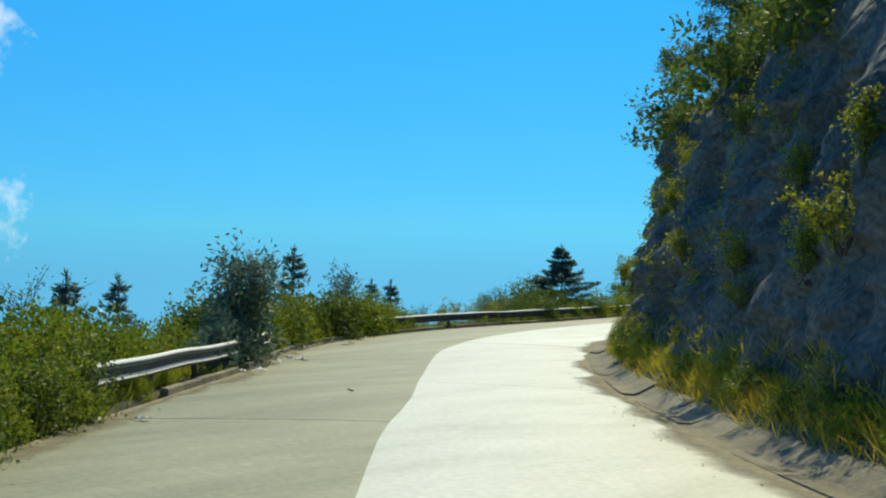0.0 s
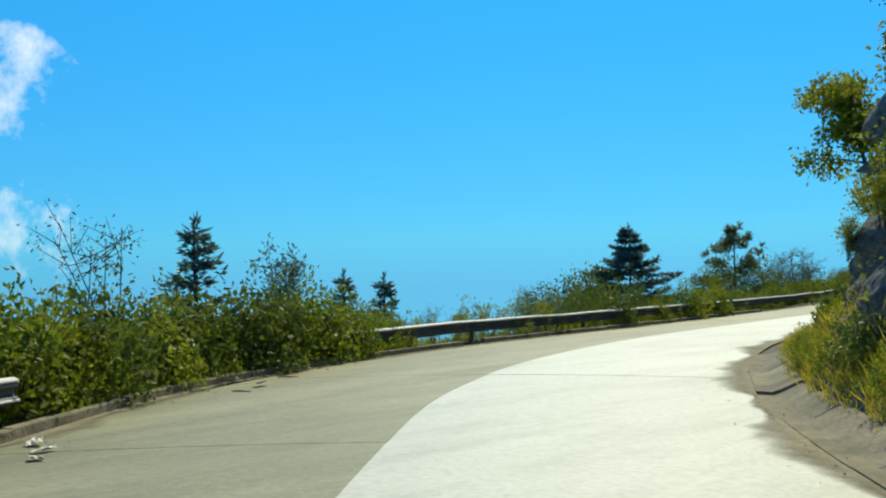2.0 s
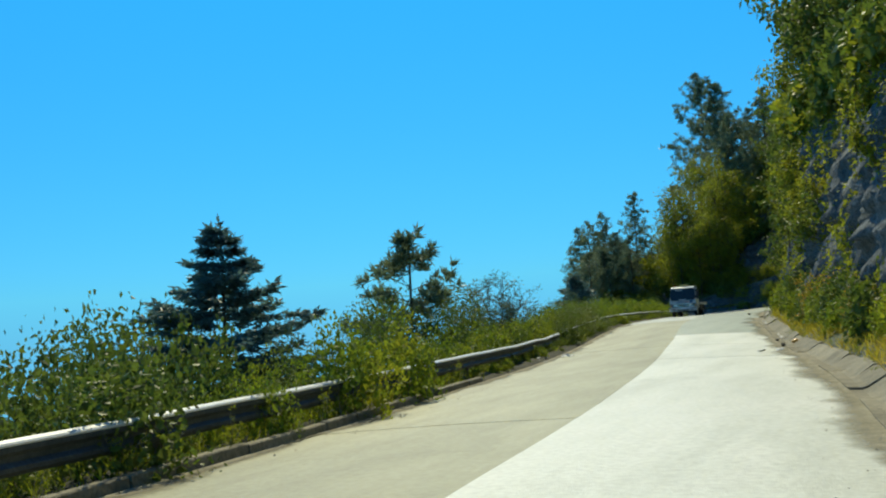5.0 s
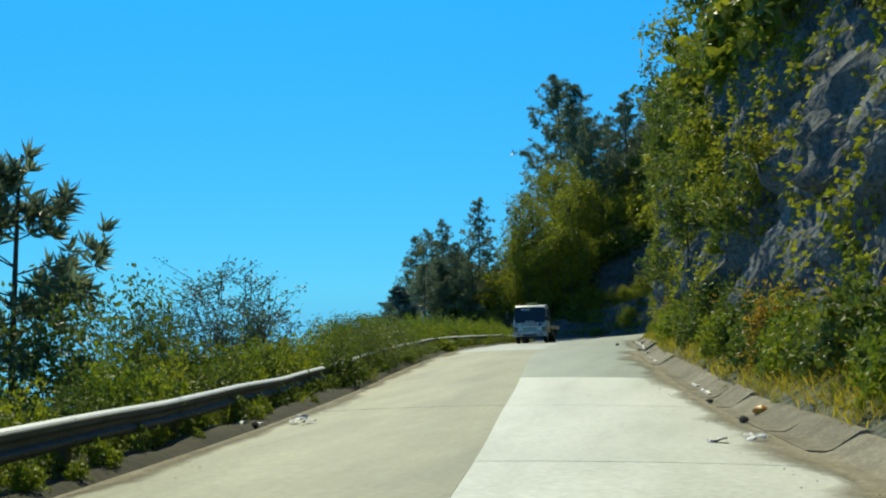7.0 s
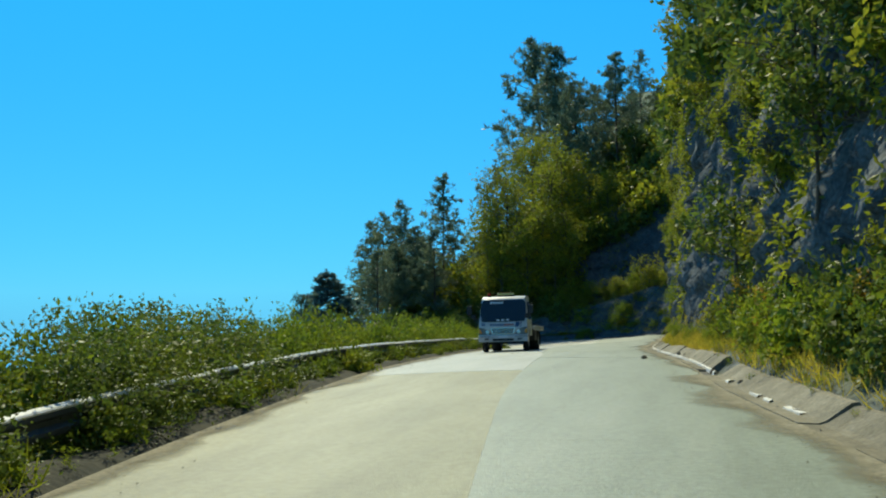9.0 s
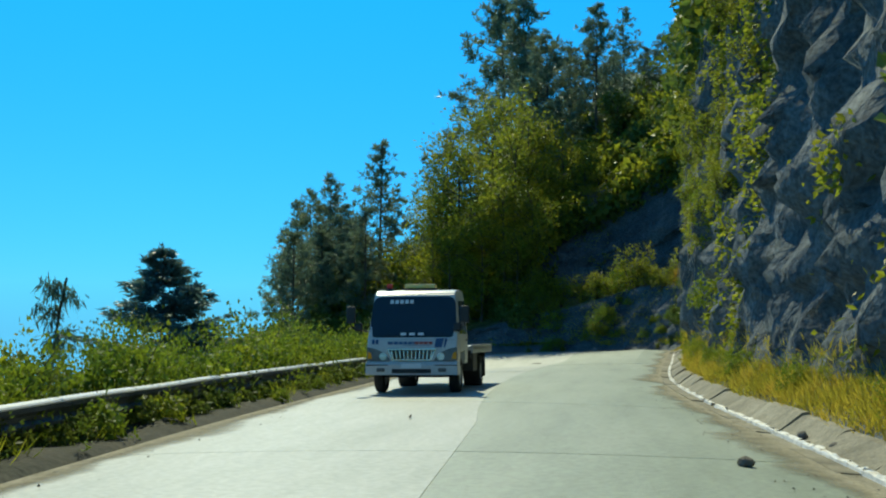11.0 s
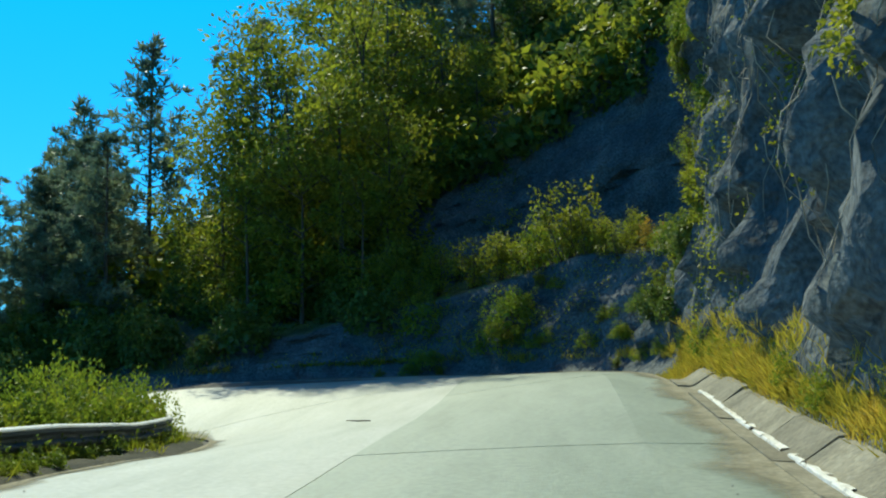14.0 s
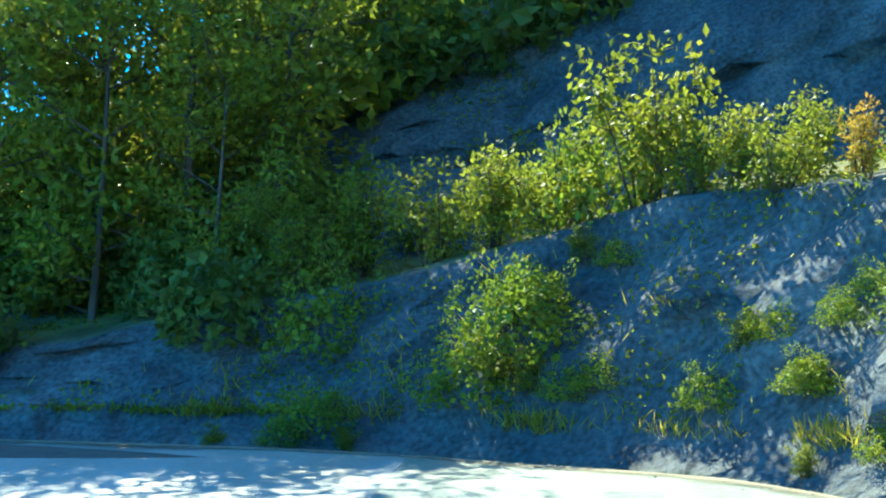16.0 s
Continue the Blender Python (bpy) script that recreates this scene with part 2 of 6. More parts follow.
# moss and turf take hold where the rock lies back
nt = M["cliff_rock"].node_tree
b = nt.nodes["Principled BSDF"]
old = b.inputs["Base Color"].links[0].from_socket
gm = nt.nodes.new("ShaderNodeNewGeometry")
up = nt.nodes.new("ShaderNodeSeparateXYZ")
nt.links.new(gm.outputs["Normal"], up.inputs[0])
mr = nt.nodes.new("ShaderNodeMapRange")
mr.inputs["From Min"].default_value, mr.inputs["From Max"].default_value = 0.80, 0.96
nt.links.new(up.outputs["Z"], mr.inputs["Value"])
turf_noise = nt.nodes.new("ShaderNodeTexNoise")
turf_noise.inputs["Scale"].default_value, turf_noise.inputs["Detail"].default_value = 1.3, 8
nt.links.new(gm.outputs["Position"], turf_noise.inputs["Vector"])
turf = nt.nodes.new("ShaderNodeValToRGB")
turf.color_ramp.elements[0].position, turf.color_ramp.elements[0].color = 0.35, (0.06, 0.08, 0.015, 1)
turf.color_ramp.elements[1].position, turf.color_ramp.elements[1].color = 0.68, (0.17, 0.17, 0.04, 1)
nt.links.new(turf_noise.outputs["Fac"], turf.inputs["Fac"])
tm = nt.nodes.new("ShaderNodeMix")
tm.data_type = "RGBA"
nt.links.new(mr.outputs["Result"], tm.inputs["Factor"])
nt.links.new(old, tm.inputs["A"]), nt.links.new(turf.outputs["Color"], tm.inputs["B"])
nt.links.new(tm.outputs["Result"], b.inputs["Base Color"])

# ---- plan ----
LEFT = [(14.0, -24.5), (1.2, -8.2), (-11.3, 7.5), (-16.0, 13.7), (-21.0, 20.6), (-25.5, 26.6), (-29.2, 32.2), (-31.5, 38.0), (-33.0, 44.0), (-34.0, 50.0), (-34.4, 57.0), (-35.0, 65.0), (-36.0, 74.0), (-37.2, 86.0), (-38.4, 95.5), (-39.5, 105.0), (-40.6, 116.0), (-41.4, 125.0), (-42.1, 134.0), (-42.7, 145.0), (-43.1, 153.0), (-43.3, 160.0), (-43.5, 166.0), (-43.8, 171.0), (-44.3, 175.0), (-45.6, 178.2), (-48.8, 180.4), (-55.0, 181.8), (-66.0, 182.4), (-78.0, 182.2)]
RIGHT = [(21.0, -19.6), (8.0, -3.1), (-4.6, 12.9), (-8.0, 17.7), (-11.4, 22.5), (-14.0, 26.5), (-16.3, 30.2), (-18.7, 34.4), (-20.4, 38.0), (-22.0, 41.6), (-23.6, 46.0), (-25.0, 51.0), (-26.0, 57.0), (-26.5, 63.0), (-27.0, 69.0), (-27.6, 75.0), (-28.6, 83.0), (-29.6, 90.0), (-30.4, 97.0), (-31.3, 104.0), (-32.3, 112.0), (-32.8, 120.0), (-33.4, 129.0), (-34.05, 137.0), (-34.55, 147.0), (-34.5, 156.0), (-34.15, 165.0), (-33.8, 173.0), (-33.55, 179.0), (-33.6, 183.0), (-34.5, 186.4), (-37.0, 189.2), (-41.0, 191.2), (-48.0, 192.4), (-58.0, 193.0), (-68.0, 193.0), (-78.0, 192.5)]
ROAD_Y = (-30, -10, 0, 10, 23, 32, 50, 80, 97, 106, 120, 131, 160, 175, 190)
ROAD_Z = (0.0, -0.5, -0.95, -1.45, -1.9, -2.0, -2.0, -1.9, -1.7, -1.35, -1.0, -0.95, -0.9, -0.75, -0.6)


def smooth_line(points, step=0.5):
    """A polyline rounded by Catmull-Rom and sampled evenly."""
    p = np.array(points, float)
    p = np.vstack([2 * p[0] - p[1], p, 2 * p[-1] - p[-2]])
    fine = []
    for i in range(1, len(p) - 2):
        u = np.linspace(0, 1, 24, endpoint=False)[:, None]
        fine.append(0.5 * (2 * p[i] + (p[i + 1] - p[i - 1]) * u + (2 * p[i - 1] - 5 * p[i] + 4 * p[i + 1] - p[i + 2]) * u ** 2 + (3 * p[i] - p[i - 1] - 3 * p[i + 1] + p[i + 2]) * u ** 3))
    fine = np.vstack(fine + [p[-2:-1]])
    s = np.concatenate([[0], np.cumsum(np.linalg.norm(np.diff(fine, axis=0), axis=1))])
    t = np.arange(0, s[-1], step)
    return np.stack([np.interp(t, s, fine[:, 0]), np.interp(t, s, fine[:, 1])], 1)


def road_z(y, x=-40.0):
    """Height of the road; the hairpin is banked, and past it the road runs downhill to the west."""
    k = np.array([-4, -2, 0, 2, 4.0])
    bank = np.interp(np.asarray(y), (149, 157, 164, 167, 171.4, 177, 184, 191), (0, 0.016, 0.053, 0.078, 0.125, 0.142, 0.10, 0.03))
    return np.mean([np.interp(np.asarray(y) + d, ROAD_Y, ROAD_Z) for d in k], axis=0) + bank * np.clip(np.asarray(x) + 37.0, -12.0, 2.0) - np.maximum(0, -49.0 - np.asarray(x)) * 0.11


def tangents(line):
    t = np.gradient(line, axis=0)
    k = np.ones(9) / 9
    t = np.stack([np.convolve(np.pad(t[:, i], 4, mode="edge"), k, mode="valid") for i in (0, 1)], 1)
    return t / np.linalg.norm(t, axis=1)[:, None]


RL, LL = smooth_line(RIGHT), smooth_line(LEFT)
RT, LT = tangents(RL), tangents(LL)
RN = np.stack([RT[:, 1], -RT[:, 0]], 1)   # away from the road, uphill
LN = np.stack([-LT[:, 1], LT[:, 0]], 1)   # away from the road, downhill


def nearest(line, p):
    d = np.linalg.norm(line - np.array(p)[:2], axis=1)
    i = int(d.argmin())
    return i, float(d[i])


def mesh_object(name, verts, faces, mat, parent=None, smooth=True, label=""):
    me = bpy.data.meshes.new(name)
    verts = np.asarray(verts, np.float32)
    faces = np.asarray(faces, np.int32)
    n, k = faces.shape
    me.vertices.add(len(verts))
    me.vertices.foreach_set("co", verts.ravel())
    me.loops.add(n * k)
    me.loops.foreach_set("vertex_index", faces.ravel())
    me.polygons.add(n)
    me.polygons.foreach_set("loop_start", np.arange(0, n * k, k, dtype=np.int32))
    me.update(calc_edges=True)
    me.validate()
    me.polygons.foreach_set("use_smooth", np.full(len(me.polygons), smooth))
    me.materials.append(M[mat])
    ob = new(name, me)
    if parent is not None:
        ob.parent = parent
    if label:
        tagged(ob, label)
    return ob


def grid_faces(rows, cols, flip=False):
    i, j = np.meshgrid(np.arange(rows - 1), np.arange(cols - 1), indexing="ij")
    a = (i * cols + j).ravel()
    f = np.stack([a, a + 1, a + cols + 1, a + cols], 1)
    return f[:, ::-1] if flip else f


def part(name, bm, mat, parent, label="", smooth=False):
    me = bpy.data.meshes.new(name)
    bmesh.ops.recalc_face_normals(bm, faces=bm.faces)
    bm.to_mesh(me)
    bm.free()
    me.materials.append(M[mat])
    if smooth:
        for p in me.polygons:
            p.use_smooth = True
    ob = new(name, me)
    ob.parent = parent
    if label:
        tagged(ob, label)
    return ob


def empty(name, m=None):
    ob = new(name)
    ob.empty_display_size = 0.3
    if m is not None:
        ob.matrix_world = m
    return ob


# ---- ground sheet, to the horizon ----
OUTLINE = np.vstack([LL[::4], RL[::-4]])


def inside_road(x, y):
    a, b = OUTLINE, np.roll(OUTLINE, -1, axis=0)
    cross = (a[:, 1] > y) != (b[:, 1] > y)
    with np.errstate(divide="ignore", invalid="ignore"):
        at = a[:, 0] + (y - a[:, 1]) / (b[:, 1] - a[:, 1]) * (b[:, 0] - a[:, 0])
    return bool(np.count_nonzero(cross & (x < at)) % 2)


def ground_height(x, y):
    il, dl = nearest(LL, (x, y))
    ir, dr = nearest(RL, (x, y))
    z0 = float(road_z(np.clip(y, -30, 190), np.clip(x, -78, 0)))
    if inside_road(x, y):
        return z0 - 0.6
    if dr < dl:
        west = np.interp(x, [-75, -40], [0.1, 1.0])
        z = np.interp(dr, [0, 3, 10, 45, 140, 500, 3000], [-3.5, -3.0, 1.5, 19, 50, 60, 30])
        return z0 + z * (west if dr > 8 else 1) - float(np.interp(-x, [66, 90, 140, 400, 1500, 4000], [0, 12, 60, 190, 350, 540]))
    return z0 + float(np.interp(dl, [0, 2, 4, 10, 30, 90, 400, 1500, 4000], [-0.6, -0.75, -1.3, -3.8, -17, -62, -190, -330, -520]))


xs = np.concatenate([[-3500, -2200, -1300, -800, -500, -320, -220, -160], np.arange(-125, 45, 2.0), [60, 90, 140, 220, 340, 520, 800, 1300, 2200, 3500]])
ys = np.concatenate([[-3500, -2200, -1300, -800, -450, -250, -150, -90, -60], np.arange(-40, 236, 2.0), [250, 280, 330, 420, 560, 800, 1300, 2200, 3500]])
gv = []
for x in xs:
    for y in ys:
        z = ground_height(x, y)
        far = max(abs(x + 35), abs(y - 90))
        z += noise.noise((x * 0.05, y * 0.05, 0)) * min(2.0, 0.3 + far * 0.004) + (noise.noise((x * 0.0022, y * 0.0022, 4)) * 45 if far > 400 else 0)
        gv.append((x, y, z))
ground = mesh_object("ground", gv, grid_faces(len(xs), len(ys), True), "valley")
tagged(ground, "wooded mountainside falling to a deep valley", "ground", kind="structure")

# ---- road: two lanes of cast concrete slabs ----
road = empty("road")
tagged(road, "two-lane cast concrete mountain road with worn slabs", "road", kind="structure")
pair = LL[[nearest(LL, p)[0] for p in RL]]
k = np.ones(15) / 15
pair = np.stack([np.convolve(np.pad(pair[:, i], 7, mode="edge"), k, mode="valid") for i in (0, 1)], 1)
pair[0], pair[-1] = LL[0], LL[-1]
S = np.arange(len(RL)) * 0.5


def across(i, v):
    """A point of the road: row i, v from the left edge (0) to the right edge (1), with a crowned section."""
    p = pair[i] * (1 - v) + RL[i] * v
    return p[0], p[1], float(road_z(p[1], p[0])) + 0.10 * (1 - (2 * v - 1) ** 2) - 0.02


bed_v, cols = [], 9
for i in range(len(RL)):
    for v in np.linspace(-0.03, 1.03, cols):
        x, y, z = across(i, v)
        bed_v.append((x, y, z - 0.025))
bed = mesh_object("roadbed", bed_v, grid_faces(len(RL), cols, True), "roadbed", road, label="dark filler showing in the joints")


def slab(i0, i1, v0, v1, mat):
    rows = list(range(i0, i1 + 1))
    top = []
    for n, i in enumerate(rows):
        for v in np.linspace(v0(i), v1(i), 5):
            x, y, z = across(i, v)
            top.append([x, y, z])
    top = np.array(top).reshape(len(rows), 5, 3)
    along = top[1, 0] - top[0, 0]
    top[0] += along / np.linalg.norm(along) * 0.004
    top[-1] -= along / np.linalg.norm(along) * 0.004
    top += np.array([0, 0, 0.004 * random.uniform(-1, 1)])
    verts = top.reshape(-1, 3).tolist()
    faces = grid_faces(len(rows), 5, True).tolist()
    rim = [n * 5 for n in range(len(rows))] + [(len(rows) - 1) * 5 + c for c in range(1, 5)] + [n * 5 + 4 for n in range(len(rows) - 2, -1, -1)] + [3, 2, 1]
    base = len(verts)
    verts += [(verts[a][0], verts[a][1], verts[a][2] - 0.12) for a in rim]
    for a in range(len(rim)):
        b = (a + 1) % len(rim)
        faces.append([rim[b], rim[a], base + a, base + b])
    ob = mesh_object("slab", verts, faces, mat, road, smooth=False)
    return ob


def row_at_y(y):
    return int(np.abs(RL[:, 1] - y).argmin())


def divide(i):
    """Where the lanes meet: the middle of the road, but straight on into the hairpin."""
    if RL[i, 1] < 132:
        return float(np.interp(RL[i, 1], (6, 14, 20), (0.44, 0.47, 0.5)))
    v = (-39.15 - pair[i, 0]) / (RL[i, 0] - pair[i, 0]) if RL[i, 0] > -39.15 else 1.0
    return float(np.clip(0.5 + (v - 0.5) * np.clip((RL[i, 1] - 132) / 22, 0, 1), 0.2, 1.0))


i = 0
joint_change = row_at_y(98.0)
left_change = row_at_y(110.0)
while i < len(RL) - 20:
    n = 18
    j = min(i + n, len(RL) - 1)
    slab(i, j, lambda q: 0.004, lambda q: divide(q) - 0.00015, "pale_concrete" if i > left_change else "grey_concrete")
    if divide(i) < 0.97:
        slab(i, j, lambda q: min(divide(q), 0.985) + 0.00015, lambda q: 0.996, "pale_green_concrete" if i > joint_change else "light_concrete")
    i += n

# ---- cut slope and rock wall on the uphill side ----
CUTS = [((21, -19), 1.5, 0.6, 6.5, 1.6, 20), ((-9, 20), 1.4, 0.7, 7.0, 1.3, 22), ((-18, 33), 1.3, 0.8, 7.5, 1.5, 22), ((-20.4, 38), 1.5, 0.8, 7.3, 1.8, 22), ((-23.6, 46), 3.2, 0.7, 7, 3, 22), ((-25.6, 55), 3.2, 0.8, 8, 3.4, 24), ((-26.7, 65), 2.8, 0.9, 9, 2.8, 26), ((-29.6, 90), 2.4, 0.9, 10, 1.7, 28), ((-32.3, 112), 2.0, 0.8, 11, 1.4, 30), ((-34, 135), 1.6, 0.7, 12, 1.3, 32), ((-34.2, 155), 1.4, 0.7, 13, 0.5, 34), ((-33.8, 164.5), 1.05, 0.6, 13, 0.4, 34), ((-33.4, 173), 1.0, 0.75, 13, 0.4, 34), ((-33.2, 180.5), 1.05, 0.8, 13, 0.4, 34), ((-33.35, 182.6), 1.1, 0.8, 13, 0.6, 34), ((-33.7, 184.4), 1.2, 0.7, 14.5, 4.5, 35, 0.8), ((-34.5, 186.4), 1.2, 0.6, 16, 11, 36, 1), ((-37.0, 189.2), 1.2, 0.6, 17, 14, 36, 1), ((-41.0, 191.2), 1.2, 0.6, 11, 13, 30, 0.8), ((-48.0, 192.4), 1.0, 0.5, 5, 9, 20, 0.2), ((-58.0, 193.0), 1.0, 0.4, 3, 6, 8), ((-78.0, 192.5), 1.0, 0.3, 1.5, 6, 0)]
cut_s = [S[nearest(RL, k[0])[0]] for k in CUTS]


def profile(i, f):
    """Height and distance of the cut at row i: f 0..1 verge, 1..2 wall, 2..3 upper slope."""
    wv, hv, hc, a, hu = [np.interp(S[i], cut_s, [k[c] for k in CUTS]) for c in range(1, 6)]
    bench = np.interp(S[i], cut_s, [k[6] if len(k) > 6 else 0 for k in CUTS])
    if f <= 1:
        u = np.interp(f, [0, 0.25, 0.5, 1], [-0.05, 0.35, 0.95, wv])
        z = np.interp(f, [0, 0.25, 0.5, 1], [-0.3, -0.2, 0.30, hv])
    elif f <= 2:
        g = f - 1
        steady = 0.75 * g + 0.25 * g * g * g
        u, z = wv + a * (steady + bench * (np.interp(g, (0, 0.22, 0.34, 1), (0, 0.13, 0.72, 1)) - steady)), hv + (hc - hv) * g
    else:
        g = f - 2
        u, z = wv + a + 40 * g, hc + (hu - hc) * (1 - (1 - g) ** 1.5)
    return u, z


def cut_point(i, f, rough=True):
    u, z = profile(i, f)
    x, y = RL[i] + RN[i] * u
    z += float(road_z(RL[i, 1], RL[i, 0]))
    if rough and f > 0.55:
        amp = 0.12 if f < 1 else np.interp(f, [1, 1.15, 2, 2.3, 3], [0.25, 0.75, 0.9, 1.3, 1.5])
        d = noise.fractal((x * 0.45, y * 0.45, z * 0.45), 0.9, 2.1, 5) * amp + abs(noise.noise((x * 0.16, y * 0.16, z * 0.1 + 7))) * amp * 0.8
        if 1.02 < f < 2.3:
            d += 0.45 * noise.fractal((x * 1.2, y * 1.2, z * 1.3 + 3), 0.7, 2.2, 4) + 0.35 * (abs(noise.noise((x * 0.7 + 9, y * 0.7, z * 0.8))) - 0.2)
        k = min(1.0, max(0.0, 2.6 - f)) if f > 1 else 0.2
        x += RN[i, 0] * d * k
        y += RN[i, 1] * d * k
        z += d * (0.35 if f < 2 else 0.9)
    return x, y, z


FS = np.concatenate([np.linspace(0, 1, 8), np.linspace(1, 2, 34)[1:], np.linspace(2, 3, 18)[1:]])
cut_v = [cut_point(i, f) for i in range(len(RL)) for f in FS]
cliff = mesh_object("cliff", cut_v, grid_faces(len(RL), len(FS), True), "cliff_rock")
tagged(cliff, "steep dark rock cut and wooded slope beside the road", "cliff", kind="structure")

# ---- verge on the valley side ----
vv = []
VU = (-0.06, 0.25, 0.6, 1.1, 1.8, 2.8, 4.2, 6.5)
VZ = (-0.2, 0.02, 0.06, 0.04, -0.12, -0.5, -1.05, -2.2)
for i in range(len(LL)):
    for u, dz in zip(VU, VZ):
        x, y = LL[i] + LN[i] * u
        if u > 0.3:
            dz += noise.noise((x * 0.7, y * 0.7, 1)) * 0.12
        vv.append((x, y, float(road_z(LL[i, 1], LL[i, 0])) + dz))
verge = mesh_object("verge", vv, grid_faces(len(LL), len(VU)), "soil")
tagged(verge, "earth verge with weeds falling away behind the guardrail", "verge", kind="structure")

# ---- what things stand on ----
from mathutils.bvhtree import BVHTree

bvh_cut = BVHTree.FromPolygons(cut_v, grid_faces(len(RL), len(FS)).tolist())
bvh_verge = BVHTree.FromPolygons(vv, grid_faces(len(LL), len(VU)).tolist())
bvh_ground = BVHTree.FromPolygons(gv, grid_faces(len(xs), len(ys)).tolist())


def surface(x, y):
    best = -999.0
    for tree in (bvh_cut, bvh_verge, bvh_ground):
        hit = tree.ray_cast(Vector((x, y, 200)), Vector((0, 0, -1)))
        if hit[0] is not None:
            best = max(best, hit[0].z)
    return best


# ---- plant parts ----
def unit(v):
    return v / np.maximum(np.linalg.norm(v, axis=-1, keepdims=True), 1e-6)


def leaf_quads(c, d, length, width, rng, droop=0.0):
    """Pointed leaves: a diamond each, at c, along d."""
    n = len(c)
    d = unit(d + np.array([0, 0, -droop]))
    side = unit(np.cross(d, unit(rng.normal(size=(n, 3)))))
    l = length * rng.uniform(0.65, 1.25, (n, 1))
    w = width * rng.uniform(0.7, 1.2, (n, 1))
    up = np.cross(d, side) * l * 0.08
    v = np.stack([c, c + d * l * 0.45 + side * w * 0.5 + up, c + d * l, c + d * l * 0.45 - side * w * 0.5 + up], 1).reshape(-1, 3)
    f = np.arange(4 * n).reshape(n, 4)
    return v, f


def tube(points, radii, sides=5):
    p = np.array(points, float)
    t = unit(np.gradient(p, axis=0))
    ref = np.where(np.abs(t[:, 2:3]) > 0.9, np.array([[1.0, 0, 0]]), np.array([[0, 0, 1.0]]))
    a = unit(np.cross(t, ref))
    b = np.cross(t, a)
    ang = np.linspace(0, 2 * math.pi, sides, endpoint=False)
    ring = a[:, None] * np.cos(ang)[None, :, None] + b[:, None] * np.sin(ang)[None, :, None]
    v = (p[:, None] + ring * np.array(radii)[:, None, None]).reshape(-1, 3)
    f = []
    for i in range(len(p) - 1):
        for j in range(sides):
            k = (j + 1) % sides
            f.append((i * sides + j, i * sides + k, (i + 1) * sides + k, (i + 1) * sides + j))
    return v, np.array(f)


def join(pieces):
    vs, fs, n = [], [], 0
    for v, f in pieces:
        vs.append(v)
        fs.append(f + n)
        n += len(v)
    return np.vstack(vs), np.vstack(fs)


def bow(start, way, length, lift, rng, n=5, wander=0.12):
    """A curved shoot: it starts along way and bends up (lift > 0) or down."""
    p = [np.array(start, float)]
    d = unit(np.array(way, float))
    for _ in range(n - 1):
        d = unit(d + np.array([0, 0, lift / n]) + rng.normal(size=3) * wander)
        p.append(p[-1] + d * length / (n - 1))
    return np.array(p)


def plant(name, wood, leaves, wood_mat, leaf_mat, label, category, group="", wood_name="branchwork", leaf_name="foliage"):
    root = empty(name)
    tagged(root, label, category, group)
    if wood:
        v, f = join(wood)
        mesh_object(wood_name, v, f, wood_mat, root)
    if leaves:
        v, f = join(leaves)
        mesh_object(leaf_name, v, f, leaf_mat, root, smooth=False)
    return root


def bush(seed, name, label, category, group, height=1.3, spread=0.8, stems=7, twigs=9, leaves=14, size=(0.12, 0.03), mat="broom_leaf", along=0.6, lift=0.6, droop=0.0, bare=0.25, wood_mat="bark", jitter=0.06):
    rng = np.random.default_rng(seed)
    wood, leaf = [], []
    for _ in range(stems):
        ang = rng.uniform(0, 2 * math.pi)
        lean = rng.uniform(0.1, 1.0) * spread / height
        h = height * rng.uniform(0.65, 1.0)
        stem = bow((rng.normal() * 0.06, rng.normal() * 0.06, -0.15), (math.cos(ang) * lean, math.sin(ang) * lean, 0.85), h + 0.15, 0.15, rng, 6, 0.1)
        r = 0.012 + 0.010 * height / 2
        wood.append(tube(stem[[0, 2, 3, 5]], np.linspace(r, r * 0.25, 4), 3))
        for _ in range(twigs):
            k = rng.uniform(bare, 1.0)
            q = np.array([np.interp(k * 5, range(6), stem[:, c]) for c in range(3)])
            w = rng.normal(size=3) * np.array([1, 1, 0.5]) + np.array([0, 0, lift])
            l = height * rng.uniform(0.18, 0.36) * (1.15 - 0.5 * k)
            tw = bow(q, w, l, lift * 0.3, rng, 4, 0.15)
            wood.append(tube(tw[[0, 3]], np.linspace(r * 0.4, r * 0.15, 2), 3))
            u = rng.uniform(0.1, 1.05, leaves)
            c = np.stack([np.interp(u * 3, range(4), tw[:, a]) for a in range(3)], 1) + rng.normal(size=(leaves, 3)) * jitter * height ** 0.5
            d = unit(np.gradient(tw, axis=0)[np.minimum((u * 3).astype(int), 3)]) * along + unit(rng.normal(size=(leaves, 3))) * (1.1 - along)
            leaf.append(leaf_quads(c, d, size[0], size[1], rng, droop))
    return plant(name, wood, leaf, wood_mat, mat, label, category, group)


